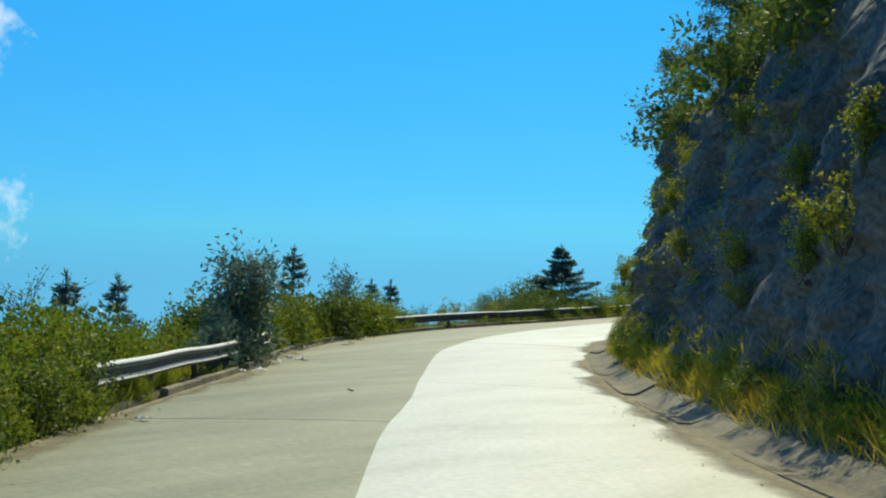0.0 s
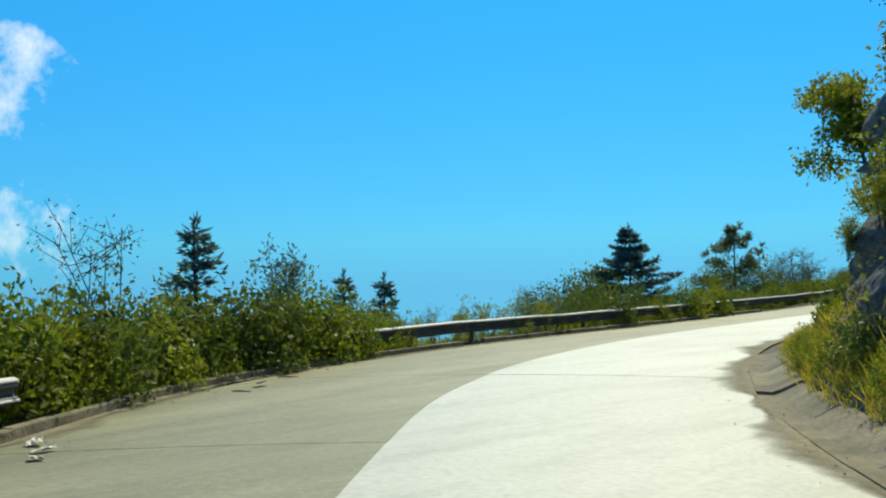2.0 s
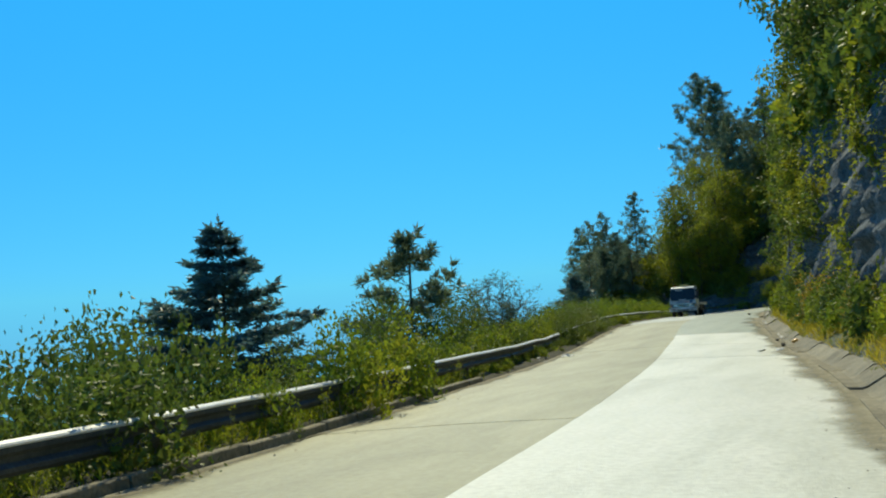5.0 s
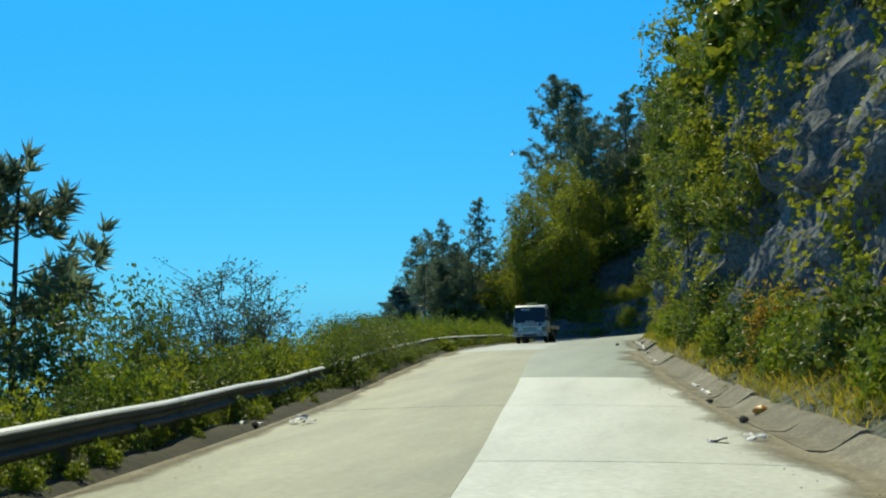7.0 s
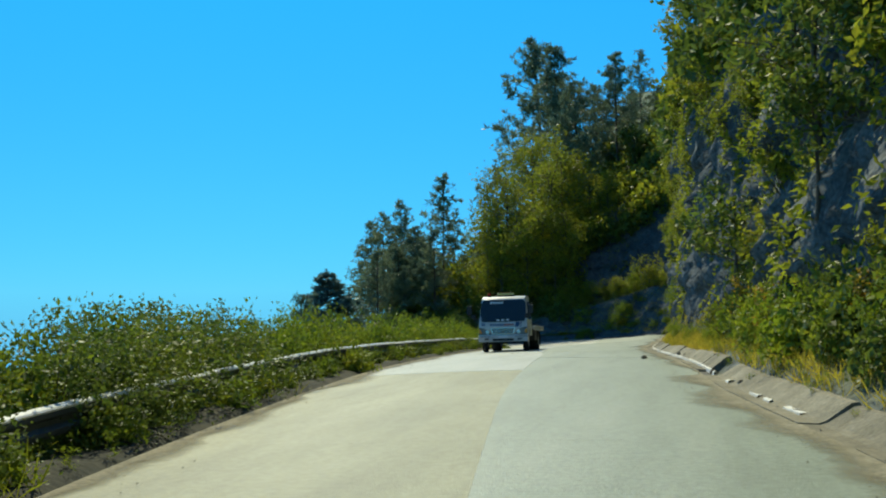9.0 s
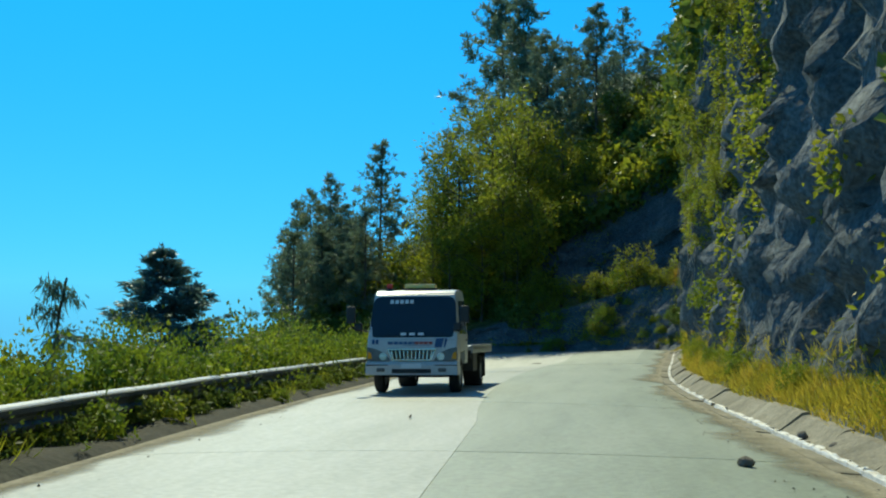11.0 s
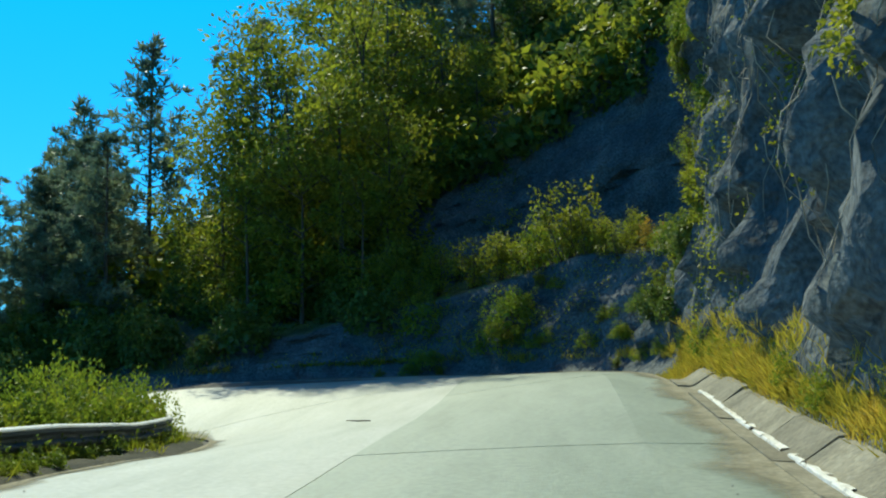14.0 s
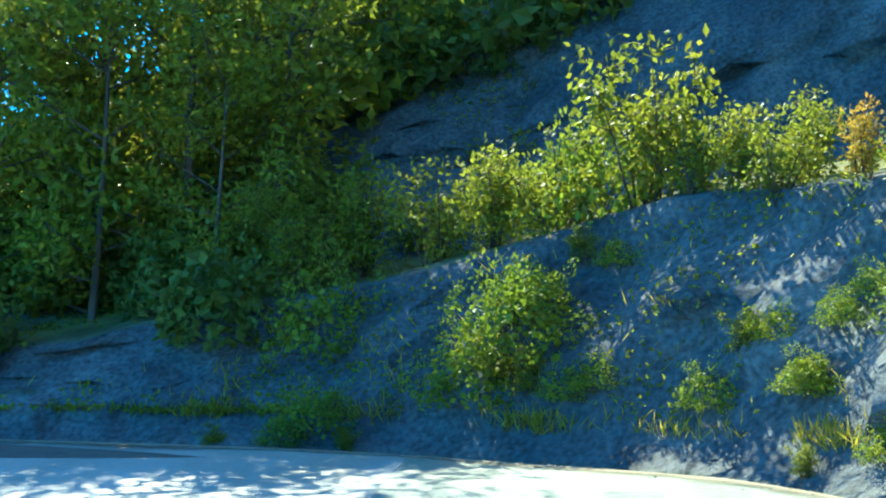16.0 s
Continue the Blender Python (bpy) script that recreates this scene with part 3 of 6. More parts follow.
def mound(seed, name, label, category, group, height=1.4, spread=0.95, clumps=60, leaves=15, size=(0.075, 0.034), mat="broom_leaf", stems=8, rise=0.5, clump=0.075):
    """A dense rounded bush: clumps of small leaves over an uneven dome of stems."""
    rng = np.random.default_rng(seed)
    wood, leaf = [], []
    for _ in range(clumps):
        a, e = rng.uniform(0, 2 * math.pi), math.asin(rng.uniform(0.02, 1.0))
        way = np.array([math.cos(a) * math.cos(e), math.sin(a) * math.cos(e), math.sin(e)])
        swell = 0.94 + 0.36 * noise.noise((way[0] * 1.6 + seed, way[1] * 1.6, way[2] * 1.6))
        depth = 1 - 0.45 * rng.uniform() ** 2
        c = way * np.array([spread, spread, height]) * swell * depth
        if len(wood) < stems:
            wood.append(tube(np.array([[rng.normal() * 0.05, rng.normal() * 0.05, -0.15], c * np.array([0.4, 0.4, 0.5]), c]), (0.016, 0.011, 0.004), 3))
        at = c + np.clip(rng.normal(size=(leaves, 3)), -1.7, 1.7) * clump * np.array([1, 1, 1.15])
        d = way * 0.6 + np.array([0, 0, rise]) + rng.normal(size=(leaves, 3)) * 0.65
        leaf.append(leaf_quads(at, d, size[0], size[1], rng))
    n = 420
    a, e = rng.uniform(0, 2 * math.pi, n), np.arcsin(rng.uniform(0.0, 1.0, n))
    way = np.stack([np.cos(a) * np.cos(e), np.sin(a) * np.cos(e), np.sin(e)], 1)
    inner = way * np.array([spread, spread, height]) * rng.uniform(0.45, 0.84, (n, 1))
    leaf.append(leaf_quads(inner, np.cross(way, rng.normal(size=(n, 3))) + np.array([0, 0, 0.3]), 1.7 * size[0], 1.25 * size[0], rng))
    return plant(name, wood, leaf, "bark", mat, label, category, group)


def pine(seed, name, label, category, group, height=12.0, reach=1.9, first=0.15, mat="pine_needle", tufts=6, needles=7, size=(0.52, 0.115), whorl=4, gap=0.5, lift=0.35, taper=0.75, trunk=0.16):
    rng = np.random.default_rng(seed)
    lean = rng.normal(size=2) * 0.02 * height
    stem = np.array([[lean[0] * k * k, lean[1] * k * k, -0.4 + k * (height + 0.2)] for k in np.linspace(0, 1, 9)])
    wood, leaf = [tube(stem, np.linspace(trunk, 0.025, 9), 7)], []
    z = height * first
    while z < height - 0.15:
        k = z / height
        full = min(1.0, (k - first) / 0.18 + 0.45) * (1 - k) ** taper * 1.25 + 0.06
        for _ in range(whorl):
            ang = rng.uniform(0, 2 * math.pi)
            l = reach * full * rng.uniform(0.55, 1.15)
            q = np.array([np.interp(z, stem[:, 2], stem[:, 0]), np.interp(z, stem[:, 2], stem[:, 1]), z + rng.uniform(-0.15, 0.15)])
            br = bow(q, (math.cos(ang), math.sin(ang), 0.1 + 0.5 * (k - 0.4)), l, lift, rng, 5, 0.08)
            wood.append(tube(br[::2], np.linspace(trunk * 0.22, 0.008, 3), 3))
            for _ in range(max(2, int(tufts * (0.35 + full)))):
                u = 1 - rng.uniform(0, 1) ** 1.6 * 0.75
                c = np.array([np.interp(u * 4, range(5), br[:, a]) for a in range(3)]) + rng.normal(size=3) * 0.12 * (l ** 0.5)
                d = unit(rng.normal(size=(needles, 3))) + unit(br[-1] - br[-2]) * 0.5 + np.array([0, 0, 0.45])
                leaf.append(leaf_quads(np.repeat(c[None], needles, 0), d, size[0], size[1], rng))
        z += gap * rng.uniform(0.7, 1.3)
    return plant(name, wood, leaf, "bark", mat, label, category, group, "trunk", "crown")


def spruce(seed, name, label, category, group, height=5.0, reach=1.7, mat="spruce_needle", sprays=9, needles=10, gap=0.24, lift=-0.25):
    rng = np.random.default_rng(seed)
    stem = np.array([[0.02 * math.sin(k * 5), 0.02 * math.cos(k * 4), -0.3 + k * (height + 0.3)] for k in np.linspace(0, 1, 8)])
    wood, leaf = [tube(stem, np.linspace(0.09, 0.012, 8), 6)], []
    z = height * 0.08
    while z < height - 0.05:
        k = z / height
        for _ in range(7):
            ang = rng.uniform(0, 2 * math.pi)
            l = reach * (1 - k) * rng.uniform(0.6, 1.1) + 0.03
            br = bow((0, 0, z), (math.cos(ang), math.sin(ang), 0.30 * k + 0.05), l, lift + 0.3 * k, rng, 5, 0.06)
            wood.append(tube(br, np.linspace(0.016, 0.004, 5), 3))
            n = int(sprays * (0.4 + l))
            ahead = unit(br[-1] - br[0])
            beside = unit(np.cross(ahead, np.array([0, 0, 1.0])))
            for n_s, u in enumerate(rng.uniform(0.12, 1.0, n)):
                c = np.array([np.interp(u * 4, range(5), br[:, a]) for a in range(3)])
                way = beside * (1 if n_s % 2 else -1) * 0.8 + ahead * 0.6
                ls = (0.12 + 0.34 * l * (1.1 - u)) * rng.uniform(0.5, 1.1)
                t = rng.uniform(0, 1, (needles, 1))
                d = way + rng.normal(size=(needles, 3)) * np.array([0.5, 0.5, 0.25])
                leaf.append(leaf_quads(c + way * ls * t + np.array([0, 0, -0.25]) * ls * t * t + rng.normal(size=(needles, 3)) * 0.03, d, 0.2, 0.06, rng, 0.15))
        z += gap * rng.uniform(0.8, 1.2)
    tip = np.stack([np.zeros(40), np.zeros(40), height * rng.uniform(0.86, 1.0, 40)], 1)
    leaf.append(leaf_quads(tip, rng.normal(size=(40, 3)) * 0.6 + np.array([0, 0, 1.0]), 0.16, 0.05, rng))
    return plant(name, wood, leaf, "bark", mat, label, category, group, "trunk", "crown")


def broadleaf(seed, name, label, category, group, height=6.0, reach=2.4, limbs=9, boughs=7, leaves=60, size=(0.16, 0.08), mat="shrub_leaf", first=0.35, trunk=0.13, jitter=0.32, lean=(0, 0), droop=0.1):
    rng = np.random.default_rng(seed)
    stem = np.array([[lean[0] * k * k + 0.06 * math.sin(5 * k + seed), lean[1] * k * k + 0.06 * math.cos(4 * k + seed), -0.4 + k * height * 0.95] for k in np.linspace(0, 1, 8)])
    wood, leaf = [tube(stem, np.linspace(trunk, 0.03, 8), 7)], []
    for _ in range(limbs):
        k = rng.uniform(first, 1.0)
        q = np.array([np.interp(k * 7, range(8), stem[:, a]) for a in range(3)])
        ang = rng.uniform(0, 2 * math.pi)
        l = reach * rng.uniform(0.5, 1.0) * (1.25 - 0.7 * abs(k - 0.6))
        br = bow(q, (math.cos(ang), math.sin(ang), 0.35 + 0.7 * (k - 0.5)), l, 0.3, rng, 5, 0.12)
        wood.append(tube(br[::2], np.linspace(trunk * 0.35, 0.012, 3), 3))
        for _ in range(boughs):
            u = rng.uniform(0.35, 1.05)
            c0 = np.array([np.interp(u * 4, range(5), br[:, a]) for a in range(3)])
            tw = bow(c0, rng.normal(size=3) + np.array([0, 0, 0.4]), l * rng.uniform(0.2, 0.4), 0.1, rng, 3, 0.2)
            wood.append(tube(tw[::2], np.linspace(0.012, 0.004, 2), 3))
            c = tw[-1] + np.clip(rng.normal(size=(leaves, 3)), -1.5, 1.5) * jitter * np.array([1, 1, 0.75])
            leaf.append(leaf_quads(c, rng.normal(size=(leaves, 3)), size[0], size[1], rng, droop))
    return plant(name, wood, leaf, "bark", mat, label, category, group, "trunk", "crown")


rng = np.random.default_rng(7)
placed = set()


def put(template, x, y, scale=1.0, turn=None, sink=0.05, wide=1.0, z=None):
    """The template itself the first time, a copy after that, standing on the ground at x, y."""
    z0 = (surface(x, y) if z is None else z) - sink
    turn = rng.uniform(0, 360) if turn is None else turn
    m = pose(x, y, z0, 0, 0, turn) @ Matrix.Diagonal((scale * wide, scale * wide, scale, 1))
    if template.name not in placed:
        placed.add(template.name)
        template.matrix_basis = m
        return template
    ob = copy_thing(template, Matrix.Identity(4))
    ob.matrix_basis = m
    return ob


# ---- templates ----
brooms = [mound(10 + i, "broom_bush", "yellow-green broom bush with fine upright leaves on the verge", "bush", "roadside bushes", 1.45, 0.95, 42, 12, (0.11, 0.06), "broom_leaf", 7) for i in range(4)]
fine_brooms = [mound(20 + i, "broom_bush", "yellow-green broom bush with fine upright leaves on the verge", "bush", "roadside bushes", 1.45, 0.95, 80, 15, (0.08, 0.046), "broom_leaf", 7) for i in range(3)]
shrubs = [mound(30 + i, "green_shrub", "dense dark green leafy shrub on the bank", "shrub", "leafy shrubs", 1.7, 1.0, 48, 11, (0.13, 0.075), "shrub_leaf", 6, 0.2, 0.1) for i in range(4)]
fine_shrubs = [mound(40 + i, "green_shrub", "dense dark green leafy shrub on the bank", "shrub", "leafy shrubs", 1.7, 1.0, 62, 14, (0.09, 0.055), "shrub_leaf", 7, 0.2, 0.09) for i in range(2)]
ivies = [bush(50 + i, "slope_shrub", "light green leafy shrub clinging to the rock slope", "shrub", "slope shrubs", 1.5, 1.0, 7, 7, 10, (0.175, 0.09), "ivy_leaf", 0.3, 0.35, 0.15) for i in range(3)]
fine_ivies = [bush(55 + i, "slope_shrub", "light green leafy shrub clinging to the rock slope", "shrub", "slope shrubs", 1.5, 1.0, 8, 10, 17, (0.1, 0.055), "ivy_leaf", 0.3, 0.35, 0.15) for i in range(3)]
brow_tree = broadleaf(141, "brow_tree", "dark leafy tree on the brow of the rock wall", "tree", "brow trees", 6.0, 2.2, 12, 8, 60, (0.17, 0.08), "shrub_leaf", 0.2, 0.12, 0.28)
weeds = [bush(60 + i, "tall_weed", "tall thin weed with sparse small leaves by the kerb", "weed", "tall weeds", 1.0, 0.35, 4, 6, 9, (0.11, 0.03), "green_grass", 0.5, 0.8, 0, 0.15, "pale_twig") for i in range(3)]
autumn = bush(70, "autumn_bush", "roadside bush with yellow and orange leaves", "bush", "autumn bushes", 1.6, 0.7, 7, 9, 14, (0.13, 0.06), "autumn_leaf", 0.4, 0.6)
pines = [pine(80 + i, "pine_tree", "tall pine with clumped needles on the wooded slope", "tree", "pine wood", 12.0, 3.05 + 0.25 * i, 0.10 + 0.05 * i) for i in range(4)]
wood_pines = [pine(86 + i, "pine_tree", "tall pine with clumped needles on the wooded slope", "tree", "pine wood", 12.0, 3.4 + 0.2 * i, 0.04 + 0.04 * i, tufts=9, needles=13, size=(0.42, 0.075), gap=0.55) for i in range(3)]
slim_pine = pine(90, "young_pine", "young pine with open tufted crown behind the guardrail", "tree", "young pines", 5.0, 1.6, 0.25, tufts=9, needles=14, size=(0.3, 0.06), whorl=3, gap=0.36, taper=0.55, trunk=0.07)
spruces = [spruce(95 + i, "spruce_tree", "dark conical spruce with drooping sprays on the valley side", "tree", "spruces", 5.6, 4.1, sprays=12, needles=9) for i in range(2)]
small_spruce = spruce(98, "small_spruce", "small spiky dark conifer among the bushes", "tree", "small conifers", 2.8, 1.1, sprays=4, needles=8, gap=0.29, lift=0.3)
slope_trees = [broadleaf(100 + i, "slope_tree", "leafy green tree rooted on the steep slope", "tree", "slope trees", 6.0, 2.4, 10, 7, 13, (0.38, 0.2), "ivy_leaf" if i == 1 else "shrub_leaf") for i in range(3)]

light_trees = [broadleaf(110 + i, "light_leaved_tree", "bushy light green broadleaf tree at the foot of the wood", "tree", "broadleaf trees", 9.0, 3.0, 20, 9, 24, (0.26, 0.13), "ivy_leaf", 0.08, 0.12, 0.42) for i in range(3)]

# ---- valley side: single plants ----
big_shrub = bush(120, "large_leaved_shrub", "tall shrub with large glossy dark leaves by the kerb", "shrub", "", 3.6, 1.3, 11, 18, 22, (0.22, 0.085), "dark_leaf", 0.35, 0.6, 0.2, 0.05, jitter=0.1)
def put_top(template, native, x, y, top, wide=1.0, turn=None):
    """Scaled so that its tip reaches the height top."""
    z = surface(x, y)
    return put(template, x, y, max(0.25, (top - z) / native), turn, wide=wide)


put_top(big_shrub, 3.5, -23.85, 23.0, 1.25, 1.15, 20)
dark_shrub = mound(123, "dark_shrub", "low dark glossy shrub grown over the guardrail", "shrub", "dark shrubs by the kerb", 1.7, 1.0, 90, 18, (0.13, 0.05), "dark_leaf", 8, 0.25, 0.12)
for x, y, top, turn in ((-20.75, 18.9, -0.8, 10), (-21.7, 20.15, -0.4, 130), (-22.6, 21.5, -0.3, 250), (-23.4, 22.4, -0.1, 320)):
    put_top(dark_shrub, 1.65, x, y, top, 0.95, turn)
for x, y, top, turn in ((-19.75, 17.75, -1.3, 40), (-18.05, 15.3, -1.4, 200)):
    put_top(fine_brooms[0], 1.3, x, y, top, 1.3, turn)
sapling = bush(121, "bare_sapling", "thin upright sapling with few small leaves", "sapling", "saplings", 3.6, 0.7, 5, 9, 9, (0.11, 0.045), "dark_leaf", 0.4, 0.9, 0, 0.3)
for x, y, top in ((-32.2, 32.6, 1.5), (-35.3, 52.9, -0.15), (-35.0, 54.4, -0.5), (-17.6, 11.9, 0.6), (-34.6, 46.5, -0.7)):
    put_top(sapling, 3.4, x, y, top)
spiky = bush(122, "spiky_bush", "dark bush with upright leafy spires", "bush", "", 3.1, 1.0, 9, 12, 14, (0.15, 0.06), "dark_leaf", 0.5, 1.0, 0, 0.15)
put_top(spiky, 3.3, -34.4, 39.7, 1.2)
for x, y, top in ((-35.4, 37.7, 1.8), (-36.2, 44.2, 0.42), (-39.4, 49.8, 0.35)):
    put_top(small_spruce, 2.8, x, y, top, 0.9)
put_top(spruces[0], 5.7, -44.2, 76.9, 3.25, 1.0)
put_top(slim_pine, 5.0, -43.3, 89.3, 3.4, 1.0)
put_top(spruces[1], 5.6, -52.3, 153.3, 3.6, 1.05)
put_top(small_spruce, 2.8, -26.0, 18.9, 0.6, 0.9)
put_top(small_spruce, 2.8, -28.0, 22.2, 0.55, 0.85)
bare_tree = bush(125, "twiggy_tree", "thin half-bare tree with fine spreading twigs", "tree", "twiggy trees", 4.8, 2.6, 9, 28, 16, (0.12, 0.055), "dark_leaf", 0.4, 0.7, 0, 0.3, jitter=0.04)
put_top(bare_tree, 4.5, -43.5, 101.6, 1.75, 1.3)
put_top(bare_tree, 4.5, -44.6, 98.5, 0.7, 0.8, 70)
dead_tree = broadleaf(126, "drooping_tree", "slender tree with grey drooping twigs", "tree", "", 5.6, 0.55, 9, 5, 11, (0.34, 0.045), "dark_leaf", 0.6, 0.06, 0.11, (0.5, 0.1), 2.2)
put_top(dead_tree, 5.5, -49.7, 140.3, 2.5, 0.9, 0)
fine_tree = mound(128, "round_bushy_tree", "small rounded dark green tree behind the guardrail", "tree", "round trees", 3.5, 1.55, 120, 24, (0.1, 0.055), "shrub_leaf", 16, 0.2, 0.17)
for x, y, top in ((-47.4, 166.9, 1.2), (-47.2, 153.2, 0.9), (-42.1, 93.4, 0.4), (-44.0, 96.8, 0.3), (-43.2, 109.5, 0.6), (-44.8, 112.5, 0.5), (-45.2, 126.9, 0.5), (-48.6, 142.0, 0.8), (-41.0, 80.0, 0.4), (-42.5, 84.5, 0.8), (-44.0, 72.0, 0.6), (-46.0, 77.0, 0.7), (-42.2, 66.5, 0.05), (-41.0, 63.0, -0.25), (-43.5, 70.0, 0.3), (-40.2, 60.8, -0.45), (-39.0, 58.6, -0.6), (-52.0, 166.0, 1.5), (-55.0, 169.0, 1.5), (-58.0, 171.0, 1.3), (-50.0, 162.0, 0.9), (-53.5, 172.5, 1.5), (-37.9, 58.4, -0.5), (-37.2, 60.8, -0.6), (-38.6, 70.4, -0.3), (-47.5, 133.0, 0.5), (-46.0, 118.0, 0.4), (-44.5, 103.0, 0.6), (-50.5, 147.0, 1.0), (-42.5, 93.0, 1.2), (-41.4, 88.0, 0.6), (-48.0, 98.0, 1.6)):
    put_top(fine_tree, 3.25, x, y, top)

# ---- valley side: rows of bushes ----
def left_row(y0, y1, step, lo, hi, kinds, scale, spread=0.15):
    i = float(np.abs(LL[:, 1] - y0).argmin())
    end = np.abs(LL[:, 1] - y1).argmin()
    while i < end:
        o = rng.uniform(lo, hi)
        if 11 < LL[int(i), 1] < 28:
            o = max(o, 1.6)
        p = LL[int(i)] + LN[int(i)] * o
        put(kinds[int(rng.integers(len(kinds)))], p[0], p[1], rng.uniform(*scale))
        i += step * 2 * rng.uniform(0.7, 1.3)


left_row(3, 17.5, 0.6, 0.9, 2.4, fine_brooms, (0.85, 1.2))
left_row(17.5, 24, 1.0, 1.3, 2.4, fine_brooms, (0.75, 1.0))
left_row(25, 41, 0.55, 0.65, 2.0, fine_brooms + fine_shrubs[:1], (0.8, 1.5))
left_row(41, 44.5, 0.9, 0.55, 1.4, fine_brooms, (0.8, 1.2))
left_row(44, 56, 0.6, 0.8, 2.4, weeds, (1.0, 1.6))
left_row(56, 78, 1.1, 0.7, 1.8, fine_brooms[:2] + fine_shrubs, (0.4, 0.7))
left_row(78, 98, 0.9, 1.7, 2.8, fine_brooms + fine_shrubs, (0.7, 1.3))
left_row(98, 146, 0.7, 1.5, 3.0, fine_brooms, (0.8, 1.35))
left_row(146, 168, 0.7, 1.4, 2.8, fine_brooms, (0.8, 1.25))

# low growth in front of the first length of rail and round its end
for n in range(26):
    i = nearest(LL, (-9.5, 5.2))[0] + n
    p = LL[i] + LN[i] * rng.uniform(0.25, 0.75)
    if n < 15 or n % 3:
        put((fine_brooms + fine_shrubs)[n % 5], p[0], p[1], rng.uniform(0.5, 0.8) if n < 15 else rng.uniform(0.26, 0.38))

# bushes that have grown through and over the rail
def overgrown(template, x, y, top, half, native=1.3, spread=0.9):
    z = surface(x, y)
    k = (top - z) / native
    put(template, x, y, k, wide=half / (spread * k))


for n, (x, y, top, half) in enumerate(((-35.75, 67.0, -0.2, 1.05), (-36.0, 70.5, -0.1, 0.9), (-35.4, 63.3, -0.75, 0.6))):
    overgrown(fine_brooms[n % 3], x, y, top, half)
for n, (x, y, top, half) in enumerate(((-35.2, 59.4, -0.4, 1.0), (-36.5, 58.4, -0.6, 0.75), (-38.1, 61.9, -0.25, 1.0), (-37.4, 60.0, -0.4, 0.9), (-39.6, 65.2, 0.0, 1.2), (-40.4, 69.0, 0.15, 1.3), (-37.2, 64.8, -0.35, 0.9), (-39.5, 98.8, -0.25, 0.7), (-40.1, 100.8, 0.1, 0.95), (-40.8, 104.2, 0.35, 1.1), (-41.0, 106.4, 0.45, 1.2), (-42.0, 113.2, 0.3, 1.5), (-40.7, 105.3, 0.1, 1.0), (-41.3, 108.3, 0.5, 1.4), (-42.4, 109.8, 0.6, 1.5), (-41.4, 110.9, 0.5, 1.2), (-43.4, 113.0, 0.6, 1.6))):
    overgrown(fine_tree, x, y, top, half, 3.25, 1.5) if y > 100 else overgrown(fine_shrubs[n % 2], x, y, top, half, 1.5, 0.95)
left_row(3, 44, 1.3, 2.4, 4.5, fine_shrubs, (1.0, 1.6))
left_row(56, 92, 1.3, 2.2, 5.0, fine_shrubs, (0.7, 1.2))
left_row(92, 150, 1.2, 2.4, 5.0, fine_shrubs, (0.9, 1.4))
left_row(20, 76, 1.2, 0.2, 0.6, weeds, (0.4, 0.75))
for i in range(40):
    a = rng.uniform(0, 1)
    x, y = -47.5 - 22 * a, rng.uniform(172.0, 178.0) + 1.5 * a
    put((brooms + shrubs)[int(rng.integers(8))], x, y, rng.uniform(0.9, 1.4))

for n, (x, y, top) in enumerate(((-45.5, 168.0, 0.1), (-45.7, 169.4, 0.0), (-45.6, 170.8, -0.1), (-45.9, 172.2, -0.1), (-45.8, 173.6, -0.25), (-46.1, 174.8, -0.3), (-46.2, 176.0, -0.4), (-46.5, 177.2, -0.55), (-47.3, 178.4, -0.7), (-47.0, 176.4, -0.3), (-46.7, 174.0, 0.0), (-46.5, 171.4, 0.1), (-48.4, 178.8, -0.8), (-48.2, 177.2, -0.4))):
    put_top(fine_brooms[n % 3], 1.35, x, y, top, 0.9)

# ---- uphill side ----
def row_right(y0, y1):
    return int(np.abs(RL[:400, 1] - y0).argmin()), int(np.abs(RL[:448, 1] - y1).argmin())


def sparse(v, every, grow):
    """Every few of the leaves, each grown to fill its neighbours' place."""
    q = v.reshape(-1, 4, 3)[::every]
    c = q.mean(1, keepdims=True)
    return ((q - c) * grow + c).reshape(-1, 3)


front_weeds = []
i = float(np.abs(LL[:, 1] - 76).argmin())
while i < np.abs(LL[:, 1] - 168).argmin():
    o = rng.uniform(0.25, 0.8)
    p = LL[int(i)] + LN[int(i)] * o
    me = (brooms[:3] + weeds)[int(rng.integers(6))].children[-1].data
    v = np.empty(len(me.vertices) * 3, np.float32)
    me.vertices.foreach_get("co", v)
    v = sparse(v.reshape(-1, 3), 3, 1.7) * (rng.uniform(0.2, 0.48) if 96 < p[1] < 150 else rng.uniform(0.12, 0.3))
    front_weeds.append((v + np.array([p[0], p[1], float(road_z(p[1], p[0])) + float(np.interp(o, VU, VZ)) - 0.03]), np.arange(len(v)).reshape(-1, 4)))
    i += rng.uniform(0.3, 1.4) * (1 if noise.noise((p[1] * 0.23, 5, 0)) > 0.12 else 4)
foot_weeds = []
i = float(np.abs(LL[:, 1] - 74).argmin())
